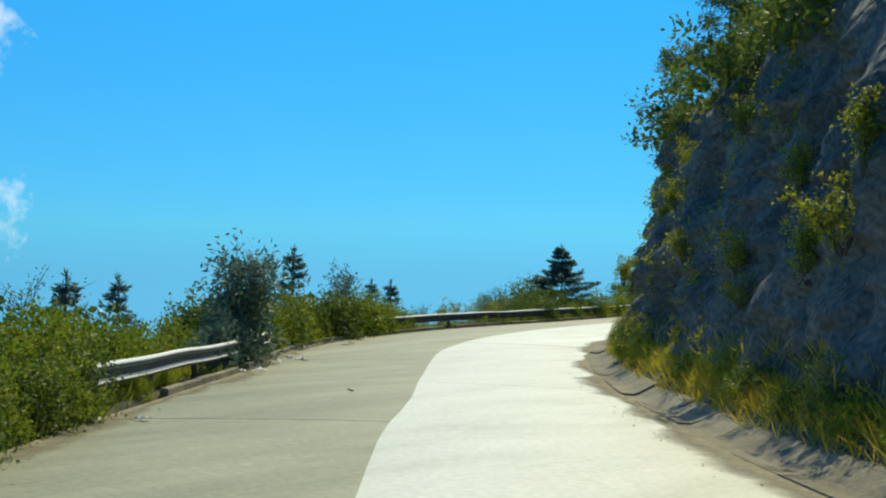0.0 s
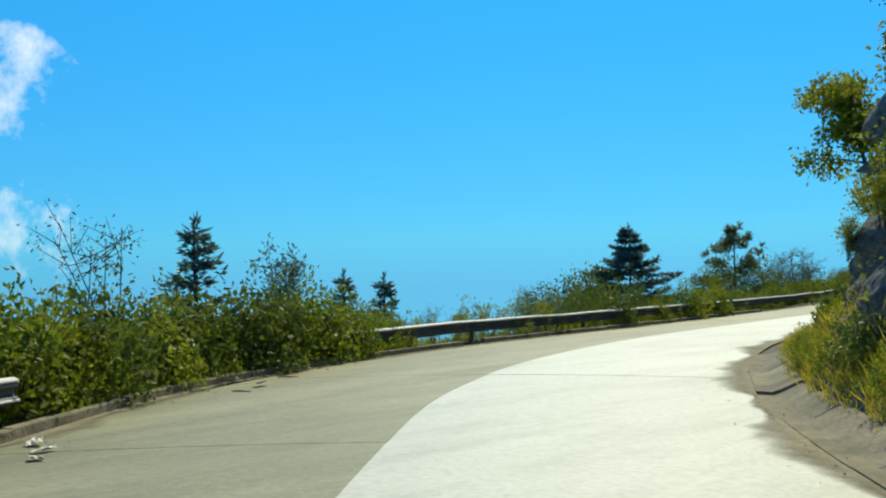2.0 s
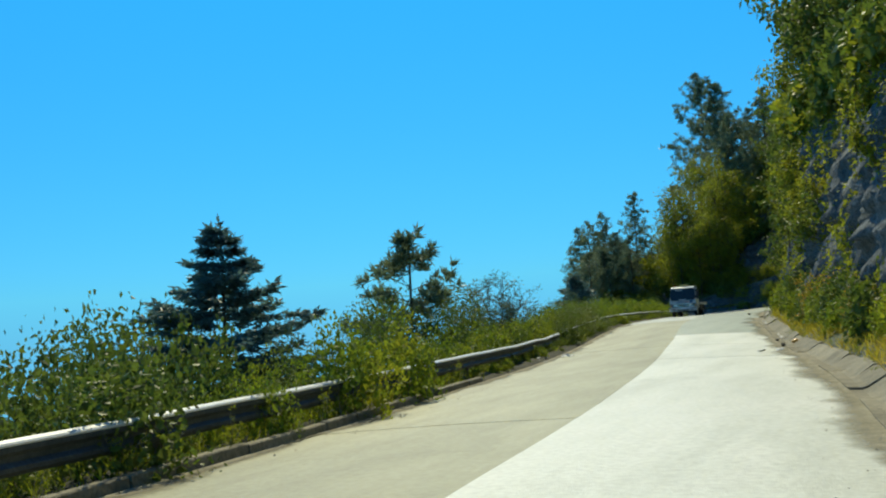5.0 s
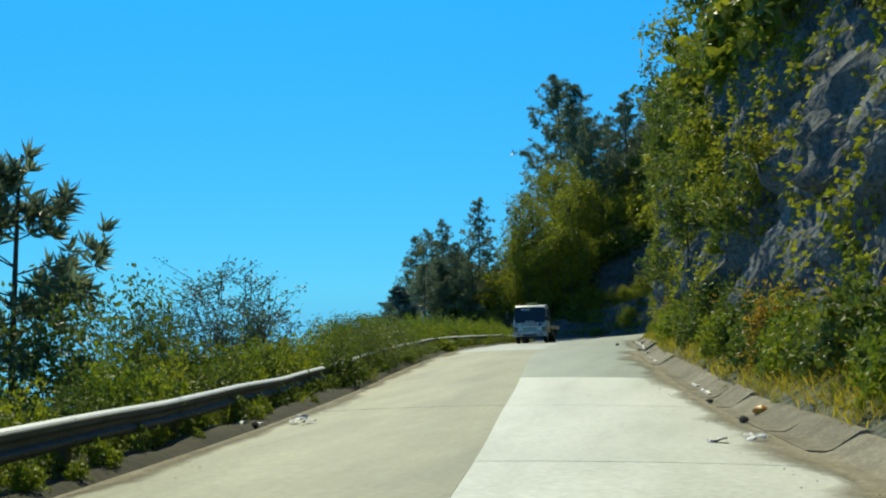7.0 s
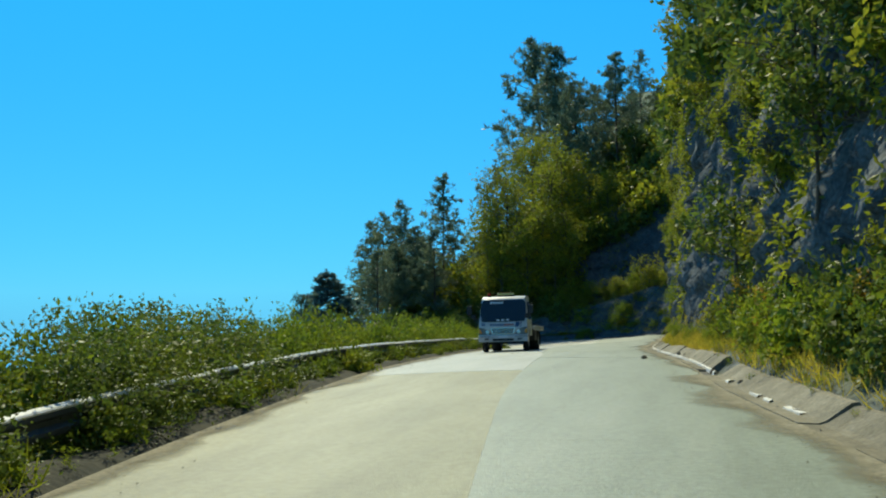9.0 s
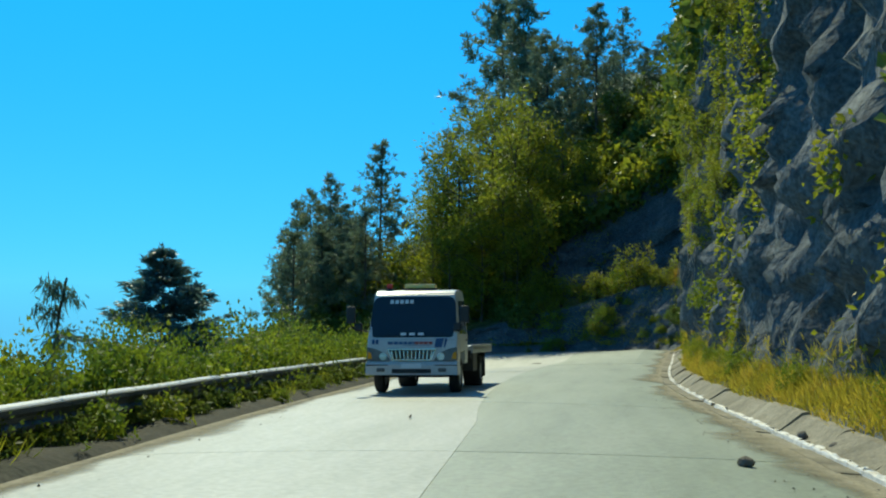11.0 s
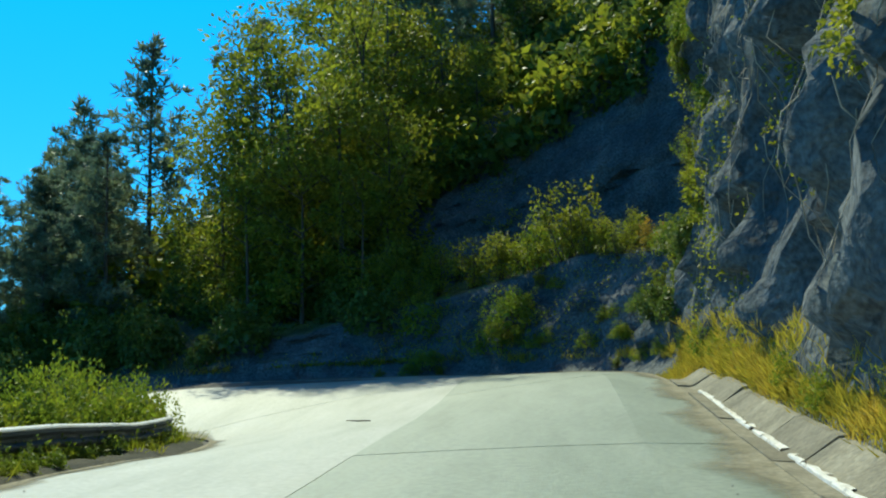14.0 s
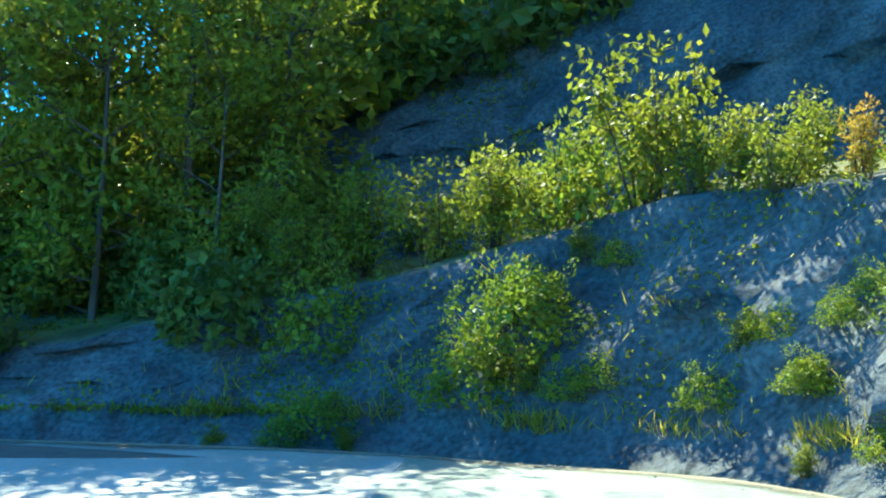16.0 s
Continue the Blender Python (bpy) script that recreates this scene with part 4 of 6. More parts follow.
while i < nearest(LL, (-46.5, 179))[0]:
    o = rng.uniform(0.72, 1.4)
    p = LL[int(i)] + LN[int(i)] * o
    me = shrubs[int(rng.integers(4))].children[-1].data
    v = np.empty(len(me.vertices) * 3, np.float32)
    me.vertices.foreach_get("co", v)
    v = sparse(v.reshape(-1, 3), 5, 1.6) * rng.uniform(0.2, 0.36)
    foot_weeds.append((v + np.array([p[0], p[1], float(road_z(p[1], p[0])) + float(np.interp(o, VU, VZ)) - 0.04]), np.arange(len(v)).reshape(-1, 4)))
    i += rng.uniform(0.15, 0.5)
bulk = {"ivy_leaf": [], "shrub_leaf": []}


def bulk_row(i0, i1, step, f0, f1, kinds, scale, mat, sink=0.12, every=6, grow=2.0):
    """Undergrowth too dense to count: the foliage of bushes joined into one mesh."""
    i = float(i0)
    while i < i1:
        x, y, z = cut_point(int(i), rng.uniform(f0, f1))
        me = kinds[int(rng.integers(len(kinds)))].children[-1].data
        v = np.empty(len(me.vertices) * 3, np.float32)
        me.vertices.foreach_get("co", v)
        v = sparse(v.reshape(-1, 3), every, grow) * rng.uniform(*scale)
        a = rng.uniform(0, 2 * math.pi)
        c, s = math.cos(a), math.sin(a)
        v = np.stack([v[:, 0] * c - v[:, 1] * s + x, v[:, 0] * s + v[:, 1] * c + y, v[:, 2] + z - sink], 1)
        bulk[mat].append((v, np.arange(len(v)).reshape(-1, 4)))
        i += step * 2 * rng.uniform(0.6, 1.4)


def sunny(x, y):
    """The gap in the wood through which the sun reaches the foot of the slope."""
    return -51.0 < x + 0.42 * (y - 193) < -31.0 and 196 < y < 214


def right_row(i0, i1, step, f0, f1, kinds, scale, sink=0.05, tilt=0.0):
    i = float(i0)
    while i < i1:
        f = rng.uniform(f0, f1)
        x, y, z = cut_point(int(i), f)
        if f > 1.95 and sunny(x, y):
            i += step
            continue
        put(kinds[int(rng.integers(len(kinds)))], x, y, rng.uniform(*scale), sink=sink, z=z)
        i += step * 2 * rng.uniform(0.6, 1.4)


i12, i46 = row_right(8, 46)
i60, i126 = row_right(56, 126)
i186 = nearest(RL, (-33.4, 183))[0]
iend = nearest(RL, (-60, 193))[0]
right_row(i12, i46, 1.0, 0.5, 0.98, fine_brooms + fine_shrubs + weeds, (0.35, 0.65))
right_row(i46, i60, 1.2, 0.6, 0.95, brooms + shrubs, (0.5, 0.85))
right_row(i60, i126, 0.9, 0.72, 1.06, brooms + shrubs + ivies, (0.6, 1.1))
right_row(i60, i126, 2.2, 0.36, 0.55, weeds, (0.25, 0.5))
right_row(i60, i126, 6.0, 0.75, 1.0, [autumn], (0.7, 1.0))
right_row(i126, i186, 1.1, 0.7, 1.0, weeds + fine_brooms[:1], (0.35, 0.65))
put(autumn, -28.6, 95.0, 1.15)
put(fine_brooms[1], -33.0, 152.5, 0.9)
put(fine_brooms[2], -32.9, 154.0, 0.85)
# shrubs hanging on the rock
right_row(i12, i46, 1.5, 1.2, 1.9, fine_ivies, (0.4, 0.8), 0.15)
right_row(i60, i126, 1.0, 1.05, 1.95, ivies, (0.6, 1.25), 0.15)
right_row(row_right(8, 103)[1], row_right(8, 127)[1], 1.6, 1.05, 1.9, slope_trees, (0.4, 0.75), 0.3)
i166 = row_right(8, 166)[1]
right_row(i126, row_right(8, 149)[1], 1.5, 1.5, 2.0, fine_ivies, (0.6, 1.2), 0.2)
right_row(row_right(8, 149)[1], i166, 0.7, 1.4, 2.0, fine_ivies, (0.6, 1.2), 0.2)
right_row(i166, row_right(8, 180)[1], 1.5, 1.6, 1.98, fine_ivies, (0.4, 0.8), 0.15)
for n in range(16):
    x, y, z = cut_point(row_right(8, 182.0)[1], 1.3 + 0.045 * n)
    put(fine_ivies[n % 3], x - 0.15, y - 0.2 + 0.3 * math.sin(n), 0.35 + 0.12 * (n % 4), sink=0.1, z=z)
right_row(nearest(RL, (-41, 191.2))[0], iend, 2.0, 1.05, 1.85, ivies, (0.5, 1.0), 0.12)
# the corner above the bend, grown over
for n in range(150):
    x, y = rng.uniform(-42, -20), rng.uniform(206, 226)
    me = (shrubs + ivies[:1])[n % 5].children[-1].data
    v = np.empty(len(me.vertices) * 3, np.float32)
    me.vertices.foreach_get("co", v)
    v = sparse(v.reshape(-1, 3), 4, 1.8) * (rng.uniform(0.6, 1.0) if sunny(x, y) else rng.uniform(1.2, 2.0))
    bulk["shrub_leaf"].append((v + np.array([x, y, surface(x, y) - 0.15]), np.arange(len(v)).reshape(-1, 4)))
right_row(row_right(8, 180.5)[1], i186 + 2, 0.25, 1.3, 1.97, fine_brooms[:2] + fine_ivies, (0.5, 1.0), 0.12)
right_row(nearest(RL, (-43.5, 191.7))[0], iend, 0.5, 1.0, 1.9, shrubs, (0.9, 1.5), 0.12)
# brow of the cut and the wood above
right_row(i12, i46, 1.6, 1.95, 2.15, [brow_tree], (0.45, 0.7), 0.2)
bulk_row(i12, i46, 1.2, 1.9, 2.2, fine_shrubs, (0.9, 1.4), "shrub_leaf", 0.12, 2, 1.15)
i52 = row_right(8, 53)[1]
bulk_row(i52, iend, 0.7, 1.9, 2.15, shrubs, (1.1, 1.7), "shrub_leaf")
bulk_row(i52, iend, 0.7, 1.85, 2.2, ivies, (1.1, 1.8), "ivy_leaf")
bulk_row(i60, iend, 0.55, 2.1, 2.6, ivies, (1.4, 2.2), "ivy_leaf")
bulk_row(i126, iend, 0.5, 2.4, 2.95, ivies + shrubs, (1.6, 2.4), "shrub_leaf")
bulk_row(row_right(8, 167)[1], i186 + 12, 0.18, 2.0, 2.95, shrubs + ivies, (1.2, 2.0), "shrub_leaf")
bulk_row(row_right(8, 176)[1], nearest(RL, (-43, 191.6))[0], 0.16, 1.8, 2.15, shrubs, (0.6, 1.0), "shrub_leaf")
bulk_row(i186, iend, 0.22, 1.95, 2.8, ivies + shrubs, (1.4, 2.2), "ivy_leaf")
right_row(row_right(8, 98)[1], row_right(8, 118)[1], 1.3, 2.0, 2.15, slope_trees, (0.9, 1.3), 0.2)
right_row(i52, i186, 1.9, 1.97, 2.25, slope_trees, (0.55, 0.95), 0.2)
right_row(i60, i186, 2.6, 2.1, 2.5, slope_trees, (0.8, 1.2), 0.2)
right_row(i186, iend, 2.2, 2.2, 2.6, slope_trees, (0.7, 1.0), 0.2)
right_row(i60, i186, 4.2, 2.06, 2.4, pines, (0.65, 1.0), 0.2)
right_row(i60, i186, 5.5, 2.35, 2.8, pines, (0.8, 1.15), 0.2)
right_row(i12, i60, 6.0, 2.2, 2.7, [brow_tree, pines[0]], (0.7, 1.0), 0.2)


def pine_to(template, x, y, top):
    """A pine whose tip reaches the height top."""
    z = surface(x, y)
    put(template, x, y, max(0.4, (top - z) / 12.0), wide=1.0 if top - z > 9 else 1.15)


for n, (x, y, top) in enumerate(((-39.7, 235.0, 31.9), (-36.5, 235.0, 34.5), (-33.0, 232.0, 31.0), (-42.5, 238.0, 31.5), (-45.5, 233.0, 31.0), (-37.5, 228.0, 28.5), (-34.5, 225.0, 28.0), (-41.5, 226.0, 27.5), (-56.0, 205.3, 15.8), (-61.7, 210.8, 14.1), (-50.4, 204.2, 16.7), (-49.4, 238.7, 38.0), (-46.4, 226.4, 33.9), (-58.5, 203.0, 10.5), (-67.5, 221.0, 13.0), (-69.5, 223.5, 8.5), (-65.0, 217.0, 13.5), (-63.0, 214.5, 12.0), (-43.0, 216.0, 27.0), (-58.5, 198.5, 6.5), (-39.0, 221.0, 31.0))):
    pine_to((pines + wood_pines)[n % 7], x, y, top)
# sunlit shrubs along the bench above the hairpin
for n, (x, y, h) in enumerate(((-39.2, 194.9, 2.1), (-38.0, 194.3, 1.9), (-36.9, 193.8, 2.2), (-36.2, 193.4, 2.1), (-35.4, 192.9, 3.0), (-34.8, 192.2, 1.7), (-34.2, 191.4, 1.4), (-33.6, 190.5, 1.6), (-32.1, 188.1, 1.4), (-31.7, 187.0, 1.4), (-31.3, 186.1, 1.4), (-40.6, 195.8, 2.2), (-41.6, 194.9, 1.7), (-37.5, 195.0, 1.7), (-33.0, 191.6, 1.5))):
    put((fine_ivies + fine_brooms[:1] + fine_ivies[:1])[n % 5], x, y, h / 1.45, sink=0.12, wide=0.75 if h > 3 else 0.95)
for x, y, h in ((-32.75, 189.4, 1.15), (-32.0, 189.0, 0.9)):
    put(autumn, x, y, h / 1.6, sink=0.08)
# strips of plants along the lower ledges
for n, (x, y, z, h) in enumerate(((-37.6, 191.6, 0.9, 1.6), (-38.3, 191.6, 0.1, 1.3), (-37.9, 191.5, 0.3, 0.95), (-37.3, 191.1, 0.3, 0.8), (-36.8, 190.7, 0.3, 0.65), (-36.3, 190.5, 0.5, 0.55), (-37.3, 191.9, 1.5, 1.1), (-35.9, 192.2, 2.5, 0.6), (-36.5, 192.5, 2.6, 0.6), (-34.4, 189.1, 1.0, 0.7), (-33.9, 187.9, 0.6, 0.6), (-34.9, 189.2, 0.3, 0.7), (-33.4, 188.1, 1.5, 0.5), (-33.0, 188.1, 1.9, 0.5), (-32.6, 187.8, 2.2, 0.45), (-34.1, 187.0, -0.4, 0.4), (-33.3, 186.3, -0.1, 0.55), (-32.8, 185.3, 0.1, 0.55), (-40.8, 192.0, -0.5, 0.95), (-41.4, 192.0, -0.7, 0.65), (-42.7, 192.3, -0.9, 0.5), (-40.3, 191.6, -0.8, 0.45), (-34.0, 188.9, 1.3, 0.55), (-41.1, 193.7, 0.8, 1.6), (-33.8, 188.0, 0.7, 0.45))):
    put((fine_brooms[:2] + fine_ivies[:2] + fine_brooms[1:])[n % 6], x, y, h / 1.4, sink=0.06, wide=1.15, z=z)
for n in range(5):
    x, y = rng.uniform(-31.6, -29.0), rng.uniform(186.5, 191)
    put((ivies + shrubs[:1])[n % 4], x, y, rng.uniform(0.5, 0.9), sink=0.2)
# added shrubs over lit rock, standing in for shade at the buttress foot
for n in range(14):
    x, y, z = cut_point(i186 + int(rng.integers(-1, 8)), rng.uniform(1.02, 1.3))
    put((shrubs + ivies[:1])[n % 5], x, y, rng.uniform(0.4, 0.75), sink=0.15, z=z)
# light-leaved trees between the rock and the pines
for n, (x, y, top) in enumerate(((-43.0, 198.4, 10.0), (-43.8, 196.2, 7.0), (-45.0, 197.8, 12.5), (-46.4, 196.4, 8.5), (-44.4, 200.8, 15.5), (-47.6, 199.2, 13.0), (-47.1, 208.7, 19.1), (-43.5, 209.1, 16.9), (-41.2, 206.5, 16.5), (-48.8, 196.6, 8.0), (-39.4, 206.0, 15.0), (-42.3, 195.4, 4.5), (-49.0, 201.8, 14.5), (-50.4, 198.6, 10.0), (-44.0, 206.5, 19.0))):
    put(light_trees[n % 3], x, y, (top - surface(x, y)) / 8.8, sink=0.3)
# the dark pine wood west of the hairpin
for gx in np.arange(-60, -41.5, 3.4):
    for gy in np.arange(197.0, 216, 4.2):
        x, y = gx + rng.uniform(-1.2, 1.2), gy + rng.uniform(-1.5, 1.5)
        if sunny(x, y) or x > -44 and y < 204 or x > -50.5 and y < 200.5:
            continue
        top = np.interp(x, (-74, -68, -62, -56, -50, -46, -41), (4.0, 6.8, 9.5, 11.5, 12.5, 16, 19)) * rng.uniform(0.72, 1.0) + (y - 205) * 0.12
        z = surface(x, y)
        put(wood_pines[int(rng.integers(3))], x, y, max(0.35, (top - z) / 12.0), wide=1.25 if top - z < 9 else 1.05, sink=0.3)
# the tree that leans out over the bend
leaning = broadleaf(140, "leaning_tree", "leafy tree leaning out from the top of the rock", "tree", "", 6.2, 1.15, 13, 8, 46, (0.15, 0.085), "ivy_leaf", 0.68, 0.11, 0.2, (-1.3, 0.1))
put(leaning, -22.3, 53.4, (6.4 - surface(-22.3, 53.4)) / 6.2, 0)
for x, y, k in ((-9.0, 28.5, 0.95), (-11.2, 31.5, 0.8), (-6.0, 25.5, 1.0), (-5.0, 21.5, 0.9), (-7.5, 24.0, 0.7)):
    put(brow_tree, x, y, k, sink=0.3)

# ---- roots hanging down the buttress ----
hang = []
hr = np.random.default_rng(44)
for n in range(170):
    i = int(hr.integers(row_right(8, 156)[1], row_right(8, 179)[1]))
    x, y, z = cut_point(i, hr.uniform(1.25, 1.95))
    l = hr.uniform(0.8, 3.4)
    g = hr.uniform(-0.25, 0.25)
    p = [np.array([x - RN[i, 0] * 0.1 + RT[i, 0] * g, y - RN[i, 1] * 0.1 + RT[i, 1] * g, z])]
    for _ in range(6):
        zz = p[-1][2] - l / 6
        q = p[-1] + np.array([hr.normal() * 0.1, hr.normal() * 0.22, 0])
        hit = bvh_cut.find_nearest(Vector((q[0], q[1], zz)))
        near = np.array(hit[0])
        p.append(np.array([near[0] - RN[i, 0] * 0.08 + hr.normal() * 0.02, near[1] - RN[i, 1] * 0.08 + hr.normal() * 0.03, zz]))
    hang.append(tube(p, np.linspace(0.015, 0.005, 7), 3))
v, f = join(hang)
tagged(mesh_object("hanging_roots", v, f, "pale_twig"), "pale bare roots and vines hanging down the rock", "roots", kind="stuff")

# ---- ivy over the rock ----
def on_cut(i0, i1, f0, f1, n, keep, size, droop, seed):
    r = np.random.default_rng(seed)
    c, d = [], []
    while len(c) < n:
        i, f = int(r.integers(i0, i1)), r.uniform(f0, f1)
        x, y, z = cut_point(i, f)
        g = r.uniform(-0.45, 0.45)
        x, y = x + RT[i, 0] * g, y + RT[i, 1] * g
        if noise.fractal((x * 0.3, y * 0.3, z * 0.22 + seed), 1.0, 2.0, 3) < keep + r.normal() * 0.1:
            continue
        o = np.array([-RN[i, 0], -RN[i, 1], 0.25])
        c.append(np.array([x, y, z]) + o * r.uniform(0.0, 0.16))
        d.append(o * 0.6 + r.normal(size=3) * 0.7)
    return leaf_quads(np.array(c), np.array(d), size[0], size[1], r, droop)


def cover(name, pieces, mat, label, category):
    v, f = join(pieces)
    ob = mesh_object(name, v, f, mat, smooth=False)
    tagged(ob, label, category, kind="stuff")
    return ob


cover("ivy", [on_cut(i12, i60, 0.9, 2.3, 13000, 0.15, (0.11, 0.065), 0.6, 1), on_cut(i60, i126, 0.9, 2.3, 15000, 0.02, (0.21, 0.125), 0.5, 2), on_cut(i126, row_right(8, 149)[1], 0.95, 2.3, 8000, 0.18, (0.18, 0.1), 0.5, 3), on_cut(i126, i186, 1.75, 2.3, 18000, 0.0, (0.13, 0.075), 0.6, 7), on_cut(row_right(8, 149)[1], i166, 1.3, 2.0, 15000, 0.1, (0.11, 0.065), 0.6, 8), on_cut(i166, row_right(8, 180)[1], 1.0, 2.0, 3000, 0.3, (0.1, 0.06), 0.6, 9), on_cut(row_right(8, 180.5)[1], i186 + 3, 1.28, 2.25, 12000, -0.25, (0.13, 0.075), 0.5, 6), on_cut(i186 + 3, nearest(RL, (-41, 191.2))[0], 1.0, 1.34, 1500, 0.36, (0.11, 0.06), 0.5, 10), on_cut(nearest(RL, (-41, 191.2))[0], iend, 0.9, 2.2, 10000, 0.12, (0.12, 0.07), 0.5, 4)], "ivy_leaf", "leafy creepers spreading over the dark rock cut", "creeper")


cover("low_weeds", front_weeds, "broom_leaf", "low yellow-green weeds between road and guardrail", "weeds")
cover("foot_weeds", foot_weeds, "shrub_leaf", "dark green weeds round the foot of the guardrail", "weeds")
cover("undergrowth", bulk["ivy_leaf"], "ivy_leaf", "light green undergrowth over the brow of the slope", "undergrowth")
cover("thicket", bulk["shrub_leaf"], "shrub_leaf", "dark green thicket along the brow of the slope", "thicket")


def blades(points, height, width, r):
    n = len(points)
    d = np.stack([r.normal(size=n) * 0.6, r.normal(size=n) * 0.6, np.ones(n)], 1)
    return leaf_quads(np.array(points), d, height, width, r)


def grass_right(i0, i1, f0, f1, n, seed, keep=-0.2):
    r = np.random.default_rng(seed)
    pts = []
    while len(pts) < n:
        i = int(r.integers(i0, i1))
        x, y, z = cut_point(i, r.uniform(f0, f1))
        g = r.uniform(-0.35, 0.35)
        x, y = x + RT[i, 0] * g, y + RT[i, 1] * g
        if noise.noise((x * 0.6, y * 0.6, seed)) > keep + r.normal() * 0.15:
            pts.append((x, y, z - 0.03))
    return pts


r5 = np.random.default_rng(5)
cover("dry_grass", [blades(grass_right(row_right(8, 166)[1], row_right(8, 182.2)[1], 0.5, 1.06, 15000, 15, -0.7), 0.36, 0.024, r5), blades(grass_right(row_right(8, 177.6)[1], row_right(8, 181.8)[1], 0.06, 0.62, 5500, 16, -0.7), 0.3, 0.022, r5), blades(grass_right(i12, i60, 0.40, 1.1, 15000, 11, -0.35), 0.36, 0.022, r5), blades(grass_right(i60, i126, 0.44, 1.08, 9000, 12), 0.36, 0.025, r5), blades(grass_right(i126, i186, 0.44, 1.06, 30000, 13, -0.35), 0.27, 0.02, r5), blades(grass_right(i186, iend, 0.6, 1.2, 2200, 14, 0.3), 0.32, 0.024, r5)], "dry_grass", "dry yellow grass along the foot of the rock", "grass")
lp = []
while len(lp) < 34000:
    i = int(r5.integers(10, len(LL) - 60))
    o = r5.uniform(0.2, 3.2)
    p = LL[i] + LN[i] * o
    if noise.noise((p[0] * 0.5, p[1] * 0.5, 2)) > -0.25 + 0.3 * (o < 0.5) + 0.35 * (o < 1.1 and p[1] > 78):
        lp.append((p[0], p[1], float(road_z(LL[i, 1], LL[i, 0])) + float(np.interp(o, VU, VZ)) - 0.05))
cover("verge_grass", [blades(lp, 0.38, 0.022, r5)], "green_grass", "green and yellow grass on the earth verge", "grass")

# ---- guardrails ----
BEAM = [(0.00, 0.355), (0.035, 0.345), (0.075, 0.30), (0.075, 0.255), (0.015, 0.205), (0.015, 0.15), (0.075, 0.10), (0.075, 0.055), (0.035, 0.01), (0.00, 0.0)]


def rail_out(y):
    return float(np.interp(y, (55, 78, 98), (0.42, 0.6, 0.95)))


def rail_foot(y):
    return float(np.interp(y, (55, 78, 98), (0.36, 0.33, 0.24)))



def beam(points, parent, two=False):
    """One pressed W-beam along rail points (x, y, z of its foot, outward normal)."""
    sec = [(-a, b) for a, b in BEAM] + [(-a + 0.008, b) for a, b in reversed(BEAM)]
    n = len(sec)
    v, f = [], []
    for p, out_n in points:
        for a, b in sec:
            v.append((p[0] + out_n[0] * a, p[1] + out_n[1] * a, p[2] + b))
    for i in range(len(points) - 1):
        for j in range(n):
            k = (j + 1) % n
            f.append((i * n + j, i * n + k, (i + 1) * n + k, (i + 1) * n + j))
    ob = mesh_object("beam", v, f, "shaded_steel", parent, smooth=False)
    # pale strip along the top, coloured as if the sun caught it
    v = []
    for p, out_n in points:
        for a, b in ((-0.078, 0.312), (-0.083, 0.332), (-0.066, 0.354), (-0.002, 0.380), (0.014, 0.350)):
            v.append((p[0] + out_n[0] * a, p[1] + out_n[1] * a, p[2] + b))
    mesh_object("top_edge", v, grid_faces(len(points), 5), "galvanised", ob, smooth=False, label="upper edge coloured bright as sunlit steel")
    if two:
        # second pale strip, the sunlit lower ridge given as colour
        v = []
        for p, out_n in points:
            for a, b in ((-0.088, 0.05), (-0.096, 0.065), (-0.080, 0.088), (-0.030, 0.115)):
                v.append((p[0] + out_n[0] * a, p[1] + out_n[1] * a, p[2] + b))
        mesh_object("lower_edge", v, grid_faces(len(points), 4), "galvanised", ob, smooth=False, label="lower ridge coloured bright as sunlit steel")
    return ob


post_mesh = None


def guardrail(y0, y1, label, sag=0.03, every=8, posts=True, i_end=None):
    global post_mesh
    rail = empty("guardrail")
    tagged(rail, label, "guardrail", "roadside guardrails")
    i0 = int(np.abs(LL[:, 1] - y0).argmin())
    i1 = int(np.abs(LL[:, 1] - y1).argmin()) if i_end is None else i_end
    r = np.random.default_rng(i0)
    rows = []
    for i in range(i0, i1 + 1):
        p = LL[i] + LN[i] * (rail_out(LL[i, 1]) + 0.04 * noise.noise((i * 0.11, 3, 0)))
        rows.append(((p[0], p[1], float(road_z(LL[i, 1], LL[i, 0])) + rail_foot(LL[i, 1]) + sag * noise.noise((i * 0.13, 0, i0))), LN[i]))
    for a in range(0, len(rows) - 1, every):
        b = min(a + every, len(rows) - 1)
        seg = rows[a:b + 1]
        lift = 0.006 * (a // every % 2)
        seg = [((p[0] + n[0] * lift, p[1] + n[1] * lift, p[2]), n) for p, n in seg]
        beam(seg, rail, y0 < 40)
        if posts:
            p, n = rows[a]
            if post_mesh is None:
                bm = bmesh.new()
                bmesh.ops.create_cube(bm, size=1, matrix=Matrix.Translation((0, 0, 0.3)) @ Matrix.Diagonal((0.16, 0.12, 1.1, 1)))
                bmesh.ops.bevel(bm, geom=bm.edges[:], offset=0.012, segments=2, affect="EDGES")
                post_mesh = bpy.data.meshes.new("post")
                bm.to_mesh(post_mesh)
                bm.free()
                post_mesh.materials.append(M["post_steel"])
            po = new("post", post_mesh)
            po.parent = rail
            po.matrix_basis = pose(p[0] + n[0] * 0.09, p[1] + n[1] * 0.09, p[2] - 0.52, r.normal() * 1.0, r.normal() * 1.0, math.degrees(math.atan2(n[1], n[0])) + 90)
    return rail


guardrail(11.4, 27.0, "short length of weathered steel guardrail in the bushes")
guardrail(40.5, 73.0, "galvanised steel guardrail on the valley edge of the bend")
guardrail(73.6, 97.2, "galvanised steel guardrail with plants pushing through")
